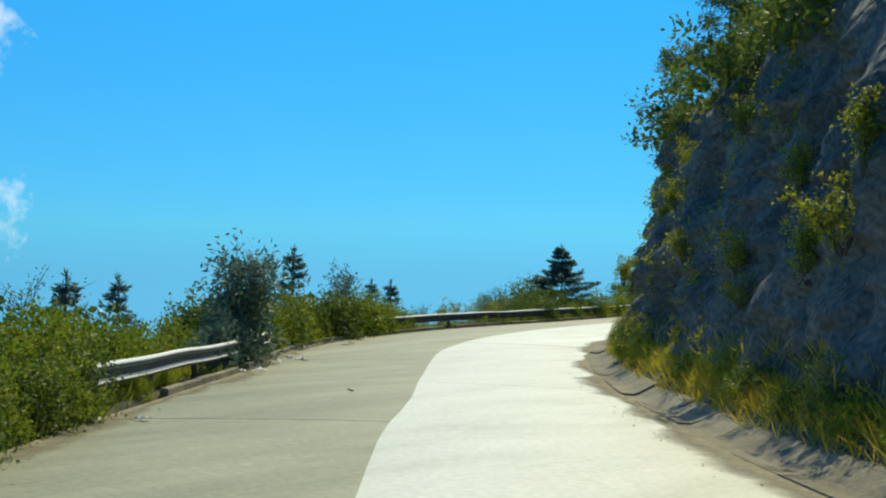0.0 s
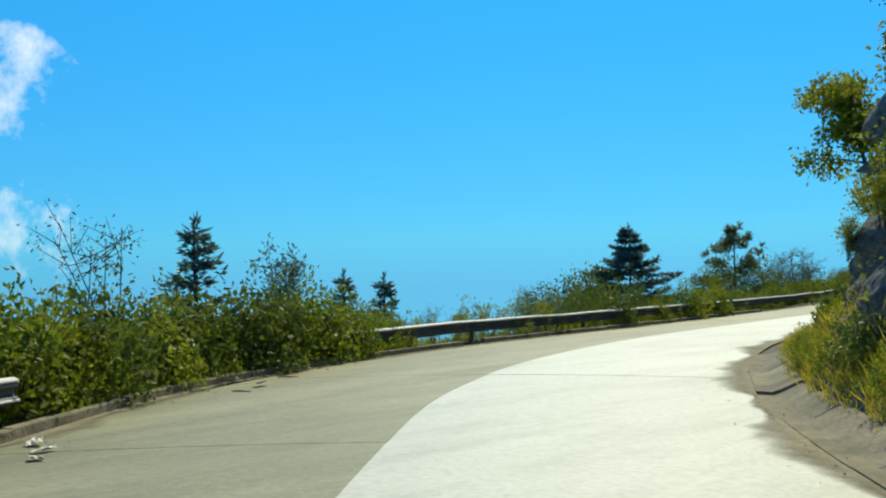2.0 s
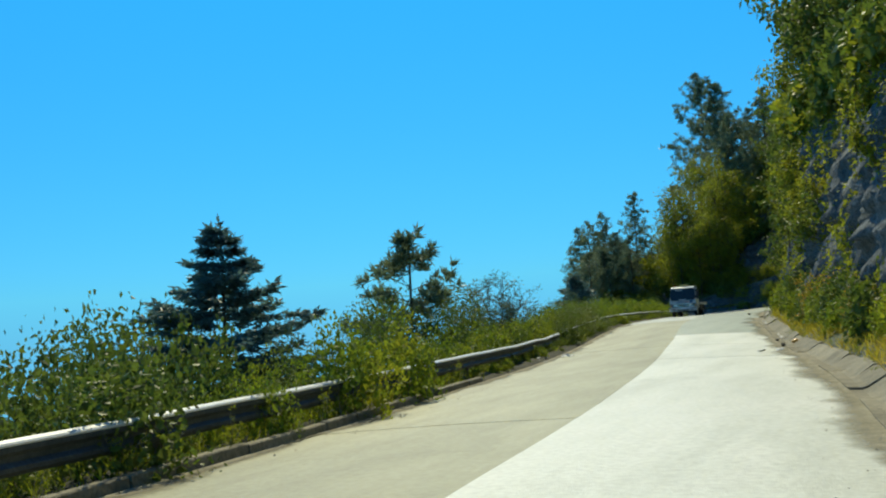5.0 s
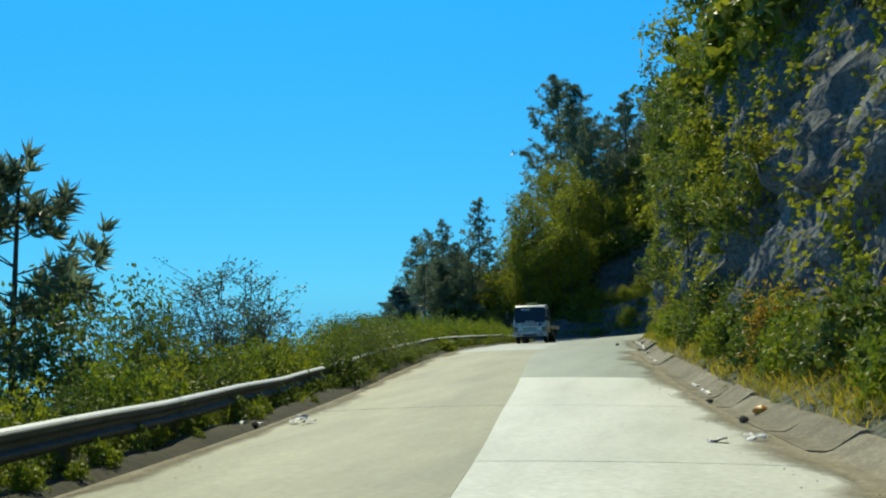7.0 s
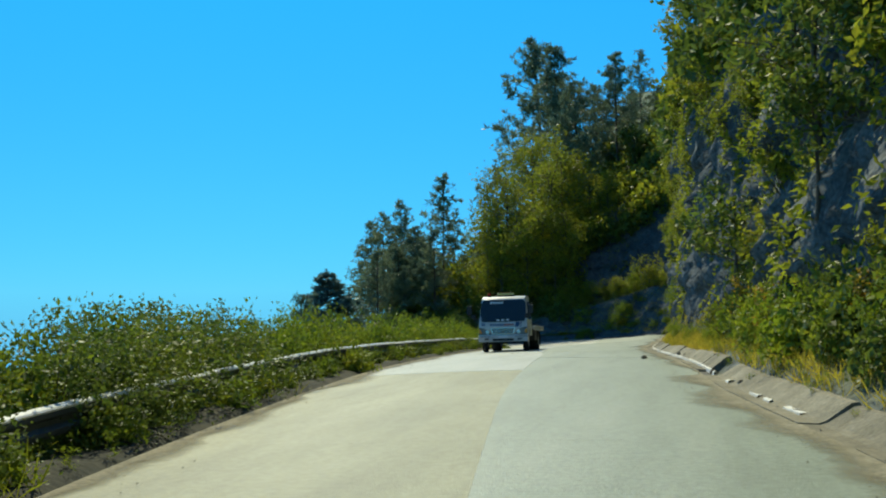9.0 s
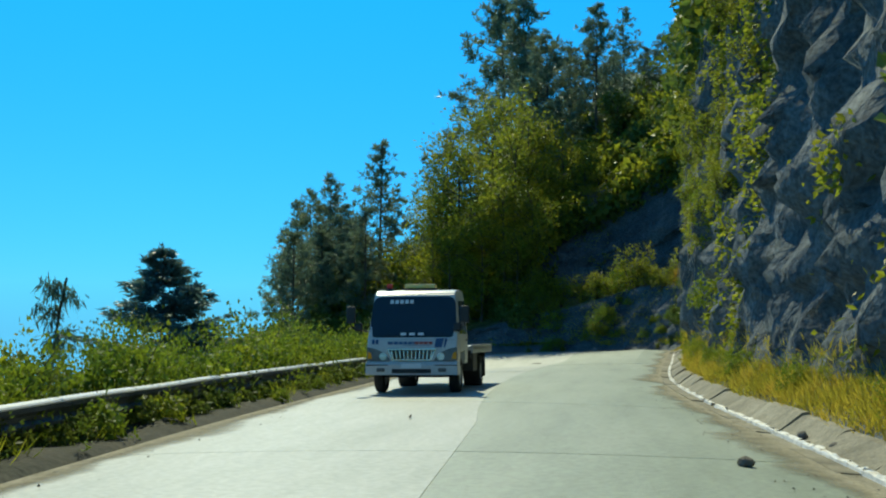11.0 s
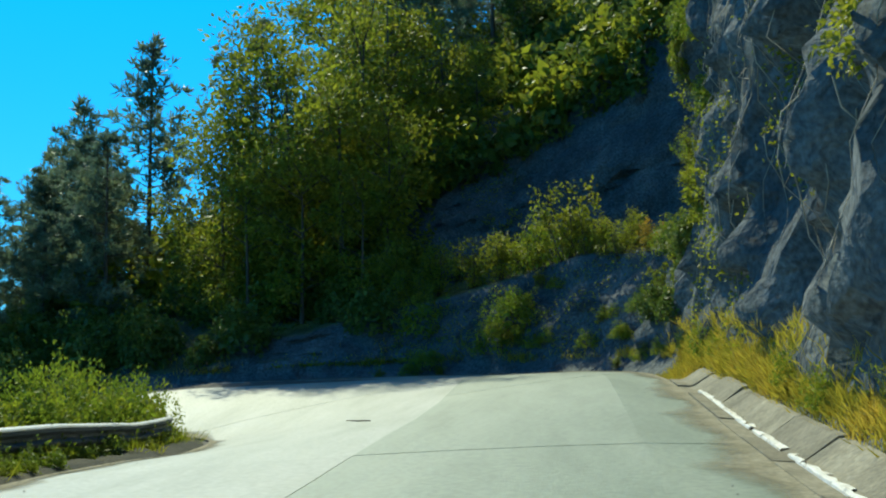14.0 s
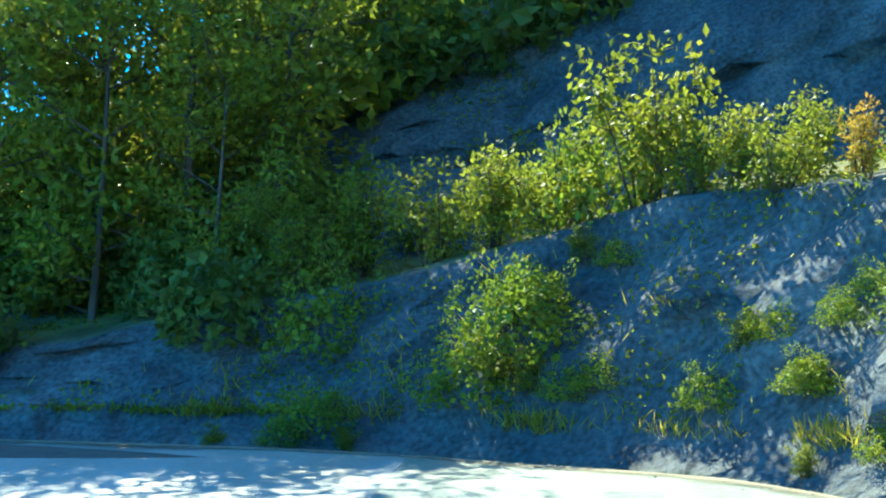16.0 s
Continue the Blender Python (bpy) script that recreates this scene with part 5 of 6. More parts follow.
guardrail(98.5, 167, "long galvanised steel guardrail leading to the hairpin", i_end=nearest(LL, (-47.0, 179.5))[0])

# ---- kerb on the valley side ----
kerb = empty("kerb")
tagged(kerb, "low worn concrete kerb along the road edge", "kerb", kind="structure")
i = nearest(LL, (-16.2, 14.0))[0]
stop = int(np.abs(LL[:, 1] - 76).argmin())
while i < stop:
    n = 3
    if rng.uniform() > 0.06:
        v = []
        for j, q in enumerate(range(i, i + n + 1)):
            e = 0.012 if j in (0, n) else 0
            s = (1 if j == 0 else -1) * e
            for u, h in ((0.0, -0.1), (0.015, 0.12), (0.03, 0.14), (0.15, 0.145), (0.17, 0.12), (0.17, -0.1)):
                p = LL[q] + LN[q] * u + LT[q] * s
                v.append((p[0], p[1], float(road_z(LL[q, 1], LL[q, 0])) + h))
        f = grid_faces(n + 1, 6).tolist() + [[0, 1, 2, 5], [2, 3, 4, 5], [n * 6 + 5, n * 6 + 2, n * 6 + 1, n * 6], [n * 6 + 5, n * 6 + 4, n * 6 + 3, n * 6 + 2]]
        k = mesh_object("kerbstone", v, f, "kerb_concrete", kerb, smooth=False)
        k.location = (rng.normal() * 0.008, rng.normal() * 0.008, rng.normal() * 0.008)
    i += n

# ---- concrete gutter and bank lining on the uphill side ----
gutter = empty("gutter")
tagged(gutter, "sloping cast concrete bank lining along the gutter", "gutter", kind="structure")


def lining(i0, i1, n, height):
    i = i0
    while i + n < i1:
        h = height * rng.uniform(0.85, 1.1)
        sec = ((0.0, -0.12), (0.0, 0.015), (0.26, 0.0), (0.36, 0.03), (0.70, h), (0.80, h + 0.015), (0.84, h - 0.05), (0.84, -0.12))
        v = []
        for j, q in enumerate(range(i, i + n + 1)):
            s = 0.009 * (1 if j == 0 else -1) if j in (0, n) else 0
            for u, z in sec:
                w = 0.012 * noise.noise((q * 0.9, u * 3, 5)) if u > 0.3 else 0
                p = RL[q] + RN[q] * (u + w) + RT[q] * s
                v.append((p[0], p[1], float(road_z(RL[q, 1], RL[q, 0])) + z + w))
        m = len(sec)
        f = grid_faces(n + 1, m, True).tolist()
        e = n * m
        f += [[0, 7, 2, 1], [2, 7, 4, 3], [4, 7, 6, 5], [e + 1, e + 2, e + 7, e], [e + 3, e + 4, e + 7, e + 2], [e + 5, e + 6, e + 7, e + 4]]
        ob = mesh_object("lining_slab", v, f, "kerb_concrete", gutter, smooth=False)
        ob.location = (rng.normal() * 0.01, rng.normal() * 0.01, rng.normal() * 0.012)
        i += n


lining(row_right(8, 46)[0], row_right(8, 47)[1], 4, 0.21)
lining(row_right(62, 90)[0], row_right(62, 119)[1], 5, 0.25)
lining(row_right(119, 130)[0], row_right(8, 178.4)[1], 5, 0.27)
# broken white-painted edge
edge = empty("painted_edge")
tagged(edge, "broken white-painted concrete edging along the gutter", "edging", kind="structure")
i = row_right(92, 100)[0] * 2
last = row_right(8, 171.5)[1] * 2
while i < last:
    n = int(rng.integers(1, 4))
    dense = 0.9 if RL[i // 2, 1] > 118 else 0.15
    if rng.uniform() < dense:
        v = []
        for j in range(n + 1):
            q = min((i + j) // 2, len(RL) - 2)
            b = RL[q] + (RL[q + 1] - RL[q]) * (0.5 if (i + j) % 2 else 0)
            w = 0.03 * rng.normal()
            for u, z in ((0.24, -0.05), (0.25, 0.03), (0.27, 0.045), (0.32 + w, 0.05), (0.35 + w, 0.0)):
                p = b + RN[q] * u
                v.append((p[0], p[1], float(road_z(b[1], b[0])) + z + 0.008 * rng.normal()))
        mesh_object("edge_stone", v, grid_faces(n + 1, 5, True), "white_paint", edge, smooth=False)
    i += n

# ---- silt along the road edges ----
def silt(line, inward, i0, i1, width, seed, name, label):
    v = []
    for i in range(i0, i1):
        w = width * (0.55 + 0.7 * noise.fractal((line[i, 0] * 0.35, line[i, 1] * 0.35, seed), 1.0, 2.0, 4))
        w = max(0.05, w)
        for k in (-0.02, 0.25, 0.5, 0.75, 1.0):
            p = line[i] + inward[i] * (w * k)
            ir, d = nearest(RL, p)
            il, dl = nearest(LL, p)
            vv_ = dl / max(0.1, d + dl)
            z = float(road_z(p[1], p[0])) + 0.10 * (1 - (2 * vv_ - 1) ** 2) - 0.02
            v.append((p[0], p[1], z + 0.006 + (0.018 * (1 - k) if k < 1 else -0.01)))
    ob = mesh_object(name, v, grid_faces(i1 - i0, 5, inward is RIN), "silt")
    uv = ob.data.uv_layers.new(name="spread")
    idx = np.empty(len(ob.data.loops), np.int32)
    ob.data.loops.foreach_get("vertex_index", idx)
    uv.data.foreach_set("uv", np.stack([(idx // 5) * 0.5, (idx % 5) / 4.0], 1).astype(np.float32).ravel())
    tagged(ob, label, "silt", kind="stuff")


M["silt"] = material("silt", [(0.20, 0.18, 0.115), (0.27, 0.245, 0.17), (0.34, 0.31, 0.23)], 1.2, 0.95, 0.5, 25, fine=0.3)
nt = M["silt"].node_tree
uvn = nt.nodes.new("ShaderNodeUVMap")
uvn.uv_map = "spread"
sep = nt.nodes.new("ShaderNodeSeparateXYZ")
nt.links.new(uvn.outputs[0], sep.inputs[0])
pn = nt.nodes.new("ShaderNodeNewGeometry")
grain = nt.nodes.new("ShaderNodeTexNoise")
grain.inputs["Scale"].default_value, grain.inputs["Detail"].default_value, grain.inputs["Roughness"].default_value = 2.2, 10, 0.75
nt.links.new(pn.outputs["Position"], grain.inputs["Vector"])
thin_out = nt.nodes.new("ShaderNodeMath")
thin_out.operation = "MULTIPLY_ADD"
thin_out.inputs[1].default_value = 1.0
nt.links.new(sep.outputs["Y"], thin_out.inputs[0]), nt.links.new(grain.outputs["Fac"], thin_out.inputs[2])
fade = nt.nodes.new("ShaderNodeMapRange")
fade.inputs["From Min"].default_value, fade.inputs["From Max"].default_value = 0.62, 1.35
nt.links.new(thin_out.outputs[0], fade.inputs["Value"])
clear = nt.nodes.new("ShaderNodeBsdfTransparent")
mixs = nt.nodes.new("ShaderNodeMixShader")
nt.links.new(fade.outputs["Result"], mixs.inputs["Fac"])
nt.links.new(nt.nodes["Principled BSDF"].outputs[0], mixs.inputs[1]), nt.links.new(clear.outputs[0], mixs.inputs[2])
nt.links.new(mixs.outputs[0], nt.nodes["Material Output"].inputs["Surface"])
RIN, LIN = -RN, -LN
silt(RL, RIN, 20, len(RL) - 60, 1.2, 3, "roadside_silt", "brown silt and grit along the gutter edge")
silt(LL, LIN, 20, len(LL) - 60, 0.9, 9, "verge_silt", "brown silt and dead leaves along the kerb")

# ---- sealed seams and cracks in the concrete ----
def seam(points, width, label):
    v = []
    for n, (i, vv_) in enumerate(points):
        x, y, z = across(int(i), vv_)
        w = width * (0.6 + 0.5 * abs(noise.noise((n * 0.7, x, y))))
        d = RT[int(i)]
        wob = 0.05 * noise.noise((n * 0.35, x * 0.3, y * 0.3))
        for k in (-1, 1):
            v.append((x + d[0] * (w * k + wob), y + d[1] * (w * k + wob), z + 0.009))
    tagged(mesh_object("crack", v, grid_faces(len(points), 2), "seal", smooth=False), label, "crack", "road cracks")


M["seal"] = material("seal", [(0.10, 0.10, 0.08), (0.17, 0.17, 0.14)], 6, 0.8, 0.2, 40)
for y, a, b in ((98.3, 0.5, 0.96), (100.6, 0.42, 0.85), (104.5, 0.3, 0.7), (129.8, 0.5, 0.8), (133.6, 0.52, 0.78), (61.0, 0.1, 0.46), (158.0, 0.55, 0.9)):
    seam([(row_right(8, y)[1], k) for k in np.linspace(a, b, 22)], 0.007, "thin dark crack across the concrete")

# ---- loose stones, litter, sticks ----
def stone(name, x, y, size, mat, label, category, group="", flat=0.6, z=None):
    r = np.random.default_rng(int(abs(x * 37 + y * 91)))
    bm = bmesh.new()
    bmesh.ops.create_icosphere(bm, subdivisions=2, radius=0.5)
    for q in bm.verts:
        q.co *= 1 + 0.35 * noise.noise(q.co * 2.2 + Vector((x, y, 0)))
        q.co.z *= flat
    root = new(name, bpy.data.meshes.new(name))
    bm.to_mesh(root.data)
    bm.free()
    root.data.materials.append(M[mat])
    zz = float(road_z(y)) + 0.02 if z is None else z
    root.matrix_world = pose(x, y, zz + size * flat * 0.33, 0, 0, r.uniform(0, 360)) @ Matrix.Diagonal((size, size * r.uniform(0.7, 1.1), size, 1))
    return tagged(root, label, category, group)


stone("rock", -34.15, 126.9, 0.22, "stone", "dark angular rock lying on the road edge", "rock", "", 0.6)
for x, y, s in ((-32.9, 128.8, 0.16), (-33.1, 130.2, 0.18), (-32.6, 125.2, 0.2), (-32.4, 124.0, 0.24), (-29.4, 88.3, 0.16), (-29.9, 92.6, 0.14), (-32.0, 113.5, 0.15)):
    stone("rubble", x, y, s, "stone", "lump of grey rubble fallen by the gutter", "stone", "fallen stones", 0.7, float(road_z(y)) + 0.03)
M["orange_film"] = material("orange_film", [(0.55, 0.22, 0.02), (0.7, 0.36, 0.04)], 8, 0.35, 0.3, 20)
stone("rubbish_bag", -29.05, 89.6, 0.3, "orange_film", "crumpled orange plastic bag dumped by the gutter", "rubbish", "", 0.55, float(road_z(89.6)) + 0.05)
for n in range(34):
    i = int(rng.integers(0, 8))
    cx, cy = ((-23.4, 24.6), (-22.6, 23.0), (-20.6, 20.6), (-24.3, 25.8), (-13.4, 10.0), (-37.6, 88.6), (-29.0, 85.8), (-24.0, 25.2))[i]
    x, y = cx + rng.normal() * 0.45, cy + rng.normal() * 0.45
    size = rng.uniform(0.07, 0.2)
    bm = bmesh.new()
    bmesh.ops.create_grid(bm, x_segments=4, y_segments=4, size=0.5)
    for q in bm.verts:
        q.co.z = 0.25 * noise.noise(q.co * 3 + Vector((n, 0, 0))) + 0.12
        q.co.x += 0.1 * noise.noise(q.co * 5 + Vector((0, n, 0)))
    bmesh.ops.solidify(bm, geom=bm.faces[:], thickness=0.02)
    ob = new("litter", bpy.data.meshes.new("litter"))
    bm.to_mesh(ob.data)
    bm.free()
    ob.data.materials.append(M["litter"])
    zb = max(surface(x, y), float(road_z(y)) + (0.03 if inside_road(x, y) else -9))
    ob.matrix_world = pose(x, y, zb + 0.01, rng.normal() * 12, rng.normal() * 12, rng.uniform(0, 360)) @ Matrix.Diagonal((size * 1.5, size, size, 1))
    tagged(ob, "crumpled scrap of pale litter at the road edge", "litter", "litter")
for n, (x, y, l) in enumerate(((-28.4, 33.4, 0.5), (-27.6, 32.6, 0.35), (-28.9, 34.6, 0.45), (-27.2, 31.8, 0.4), (-40.3, 171.5, 0.5), (-14.6, 17.2, 0.5), (-38.9, 132.0, 0.5))):
    s = np.random.default_rng(n)
    a = s.uniform(0, math.pi)
    c = np.array([x, y, across(nearest(RL, (x, y))[0], 0.4)[2] + 0.03])
    pts = [c + np.array([math.cos(a), math.sin(a), 0]) * l * k + np.array([0, 0, 0.01 * s.uniform()]) for k in np.linspace(-0.5, 0.5, 5)]
    v, f = tube(pts, (0.012, 0.016, 0.016, 0.012, 0.006), 6)
    tagged(mesh_object("stick", v, f, "bark"), "broken dark stick lying on the concrete", "stick", "fallen sticks")
st = np.random.default_rng(9)
pieces = []
for _ in range(1500):
    side = st.uniform() < 0.6
    line, inn, tan = (RL, RIN, RT) if side else (LL, LIN, LT)
    i = int(st.integers(20, len(line) - 60))
    p = line[i] + inn[i] * (st.uniform(-0.2, 1.0) ** 1) * 0.9
    z = float(road_z(p[1], p[0])) + 0.03
    s = st.uniform(0.006, 0.02)
    o = st.normal(size=(6, 3)) * 0.15
    base = np.array([[1, 0, 0], [0, 1, 0], [-1, 0, 0], [0, -1, 0], [0, 0, 0.8], [0, 0, -0.5]]) + o
    v = base * s + np.array([p[0], p[1], z])
    f = np.array([[0, 1, 4, 4], [1, 2, 4, 4], [2, 3, 4, 4], [3, 0, 4, 4]])
    pieces.append((v[:5], np.array([[0, 1, 4, 3], [1, 2, 3, 4]])))
v, f = join(pieces)
tagged(mesh_object("grit", v, f, "stone", smooth=False), "loose grit and small stones at the road edges", "gravel", kind="stuff")

# ---- the recovery truck ----
M["truck_white"] = material("truck_white", [(0.50, 0.51, 0.50), (0.60, 0.61, 0.60)], 2, 0.3, 0.03, 40, fine=0.04, spec=0.5)
M["truck_blue"] = material("truck_blue", [(0.01, 0.05, 0.16), (0.02, 0.08, 0.22)], 3, 0.35, 0.0)
M["black_plastic"] = material("black_plastic", [(0.012, 0.012, 0.013), (0.03, 0.03, 0.03)], 6, 0.5, 0.1, 60)
M["rubber"] = material("rubber", [(0.012, 0.012, 0.012), (0.03, 0.03, 0.028)], 8, 0.85, 0.3, 40)
M["chassis_steel"] = material("chassis_steel", [(0.03, 0.03, 0.035), (0.08, 0.075, 0.07)], 5, 0.6, 0.2, 30, metal=0.3)
M["bed_steel"] = material("bed_steel", [(0.45, 0.45, 0.43), (0.62, 0.62, 0.6)], 2, 0.5, 0.1, 20, fine=0.1)
M["rim_steel"] = material("rim_steel", [(0.45, 0.45, 0.46), (0.6, 0.6, 0.6)], 4, 0.4, 0.05, metal=0.6)
M["chrome"] = material("chrome", [(0.6, 0.6, 0.62), (0.75, 0.75, 0.76)], 4, 0.2, 0.0, metal=1.0)
M["lamp_glass"] = material("lamp_glass", [(0.08, 0.09, 0.10), (0.16, 0.17, 0.18)], 5, 0.12, 0.05, 50, spec=0.7)
M["amber"] = material("amber", [(0.7, 0.25, 0.01), (0.8, 0.36, 0.02)], 5, 0.2, 0.0, spec=0.6)
M["amber_bar"] = material("amber_bar", [(0.75, 0.52, 0.10), (0.8, 0.6, 0.18)], 5, 0.25, 0.0, spec=0.6)
M["red_lens"] = material("red_lens", [(0.5, 0.02, 0.01), (0.6, 0.03, 0.02)], 5, 0.25, 0.0)
M["letter_blue"] = material("letter_blue", [(0.03, 0.09, 0.22), (0.04, 0.12, 0.26)], 5, 0.5, 0.0)
M["letter_red"] = material("letter_red", [(0.32, 0.05, 0.04), (0.4, 0.07, 0.05)], 5, 0.5, 0.0)
M["letter_white"] = material("letter_white", [(0.7, 0.72, 0.72), (0.8, 0.8, 0.8)], 5, 0.5, 0.0)
g = bpy.data.materials.new("tinted_glass")
g.use_nodes = True
gb = g.node_tree.nodes["Principled BSDF"]
gb.inputs["Base Color"].default_value = (0.02, 0.045, 0.07, 1)
gb.inputs["Roughness"].default_value, gb.inputs["Transmission Weight"].default_value, gb.inputs["IOR"].default_value = 0.04, 0.35, 1.45
M["tinted_glass"] = g


def box(x0, x1, y0, y1, z0, z1, bevel=0.0, seg=2):
    bm = bmesh.new()
    bmesh.ops.create_cube(bm, size=1, matrix=Matrix.Translation(((x0 + x1) / 2, (y0 + y1) / 2, (z0 + z1) / 2)) @ Matrix.Diagonal((x1 - x0, y1 - y0, z1 - z0, 1)))
    if bevel:
        bmesh.ops.bevel(bm, geom=bm.edges[:], offset=bevel, segments=seg, affect="EDGES", profile=0.6)
    return bm


def prism(outline, x0, x1, bevel=0.0, seg=2, x0t=None, x1t=None, ztop=None):
    """An outline in y, z drawn out across x; narrower towards ztop if x0t, x1t are given."""
    bm = bmesh.new()
    a = [bm.verts.new((x0, y, z)) for y, z in outline]
    b = [bm.verts.new((x1, y, z)) for y, z in outline]
    bm.faces.new(a)
    bm.faces.new(b[::-1])
    for i in range(len(outline)):
        j = (i + 1) % len(outline)
        bm.faces.new((a[i], b[i], b[j], a[j]))
    if ztop is not None:
        for v in bm.verts:
            k = max(0.0, (v.co.z - 1.2) / (ztop - 1.2))
            v.co.x += ((x0t - x0) if v.co.x < 0 else (x1t - x1)) * k
    bmesh.ops.recalc_face_normals(bm, faces=bm.faces)
    if bevel:
        bmesh.ops.bevel(bm, geom=bm.edges[:], offset=bevel, segments=seg, affect="EDGES", profile=0.6)
    return bm


def wheel_mesh(radius, width, what):
    bm = bmesh.new()
    if what == "tyre":
        ring = [(radius * 0.58, -width / 2), (radius * 0.93, -width / 2), (radius, -width * 0.38), (radius, width * 0.38), (radius * 0.93, width / 2), (radius * 0.58, width / 2)]
    else:
        ring = [(radius * 0.58, -width * 0.45), (radius * 0.52, -width * 0.30), (radius * 0.25, -width * 0.22), (radius * 0.20, -width * 0.38), (0.001, -width * 0.38), (0.001, width * 0.3), (radius * 0.58, width * 0.45)]
    n = 28
    rows = [[bm.verts.new((w, r * math.cos(2 * math.pi * k / n), r * math.sin(2 * math.pi * k / n))) for r, w in ring] for k in range(n)]
    for k in range(n):
        for j in range(len(ring)):
            if what == "rim" and j == len(ring) - 1:
                continue
            m = (j + 1) % len(ring)
            bm.faces.new((rows[k][j], rows[k][m], rows[(k + 1) % n][m], rows[(k + 1) % n][j]))
    return bm


def rounded(x0, x1, y0, y1, r, n=5):
    """A rectangle with round corners, as points."""
    p = []
    for cx, cy, a in ((x1 - r, y1 - r, 0), (x0 + r, y1 - r, 90), (x0 + r, y0 + r, 180), (x1 - r, y0 + r, 270)):
        p += [(cx + r * math.cos(radians(a + 90 * k / n)), cy + r * math.sin(radians(a + 90 * k / n))) for k in range(n + 1)]
    return p


def sheet(outline, to_world, thick):
    """A thin panel: an outline in two coordinates laid on a surface."""
    bm = bmesh.new()
    a = [bm.verts.new(to_world(u, v, 0.0)) for u, v in outline]
    b = [bm.verts.new(to_world(u, v, -thick)) for u, v in outline]
    bm.faces.new(a)
    bm.faces.new(b[::-1])
    for i in range(len(outline)):
        j = (i + 1) % len(outline)
        bm.faces.new((a[i], b[i], b[j], a[j]))
    bmesh.ops.triangulate(bm, faces=[f for f in bm.faces if len(f.verts) > 4])
    return bm


def on_screen(push):
    """Across and up the slope of the windscreen, bowed round at the sides."""
    f, h = Vector((0.03, 1.18)), Vector((0.36, 2.10))
    up = (h - f).normalized()
    out_n = Vector((-up.y, up.x))
    def to_world(u, v, d):
        p = f + (h - f) * v + out_n * (push + d)
        return (u * (1 - 0.075 * max(0, v)), p.x + 0.02 * u * u, p.y)
    return to_world


def slanted(x0, x1, k0, k1, push, thick=0.012, corner=0.0):
    if corner:
        return sheet(rounded(x0, x1, k0, k1, corner), on_screen(push), thick)
    return sheet([(x0, k0), (x1, k0), (x1, k1), (x0, k1)], on_screen(push), thick)


def front(outline, y, thick):
    """A panel facing forwards, from points across and up."""
    return sheet(outline, lambda u, v, d: (u, y - d, v), thick)


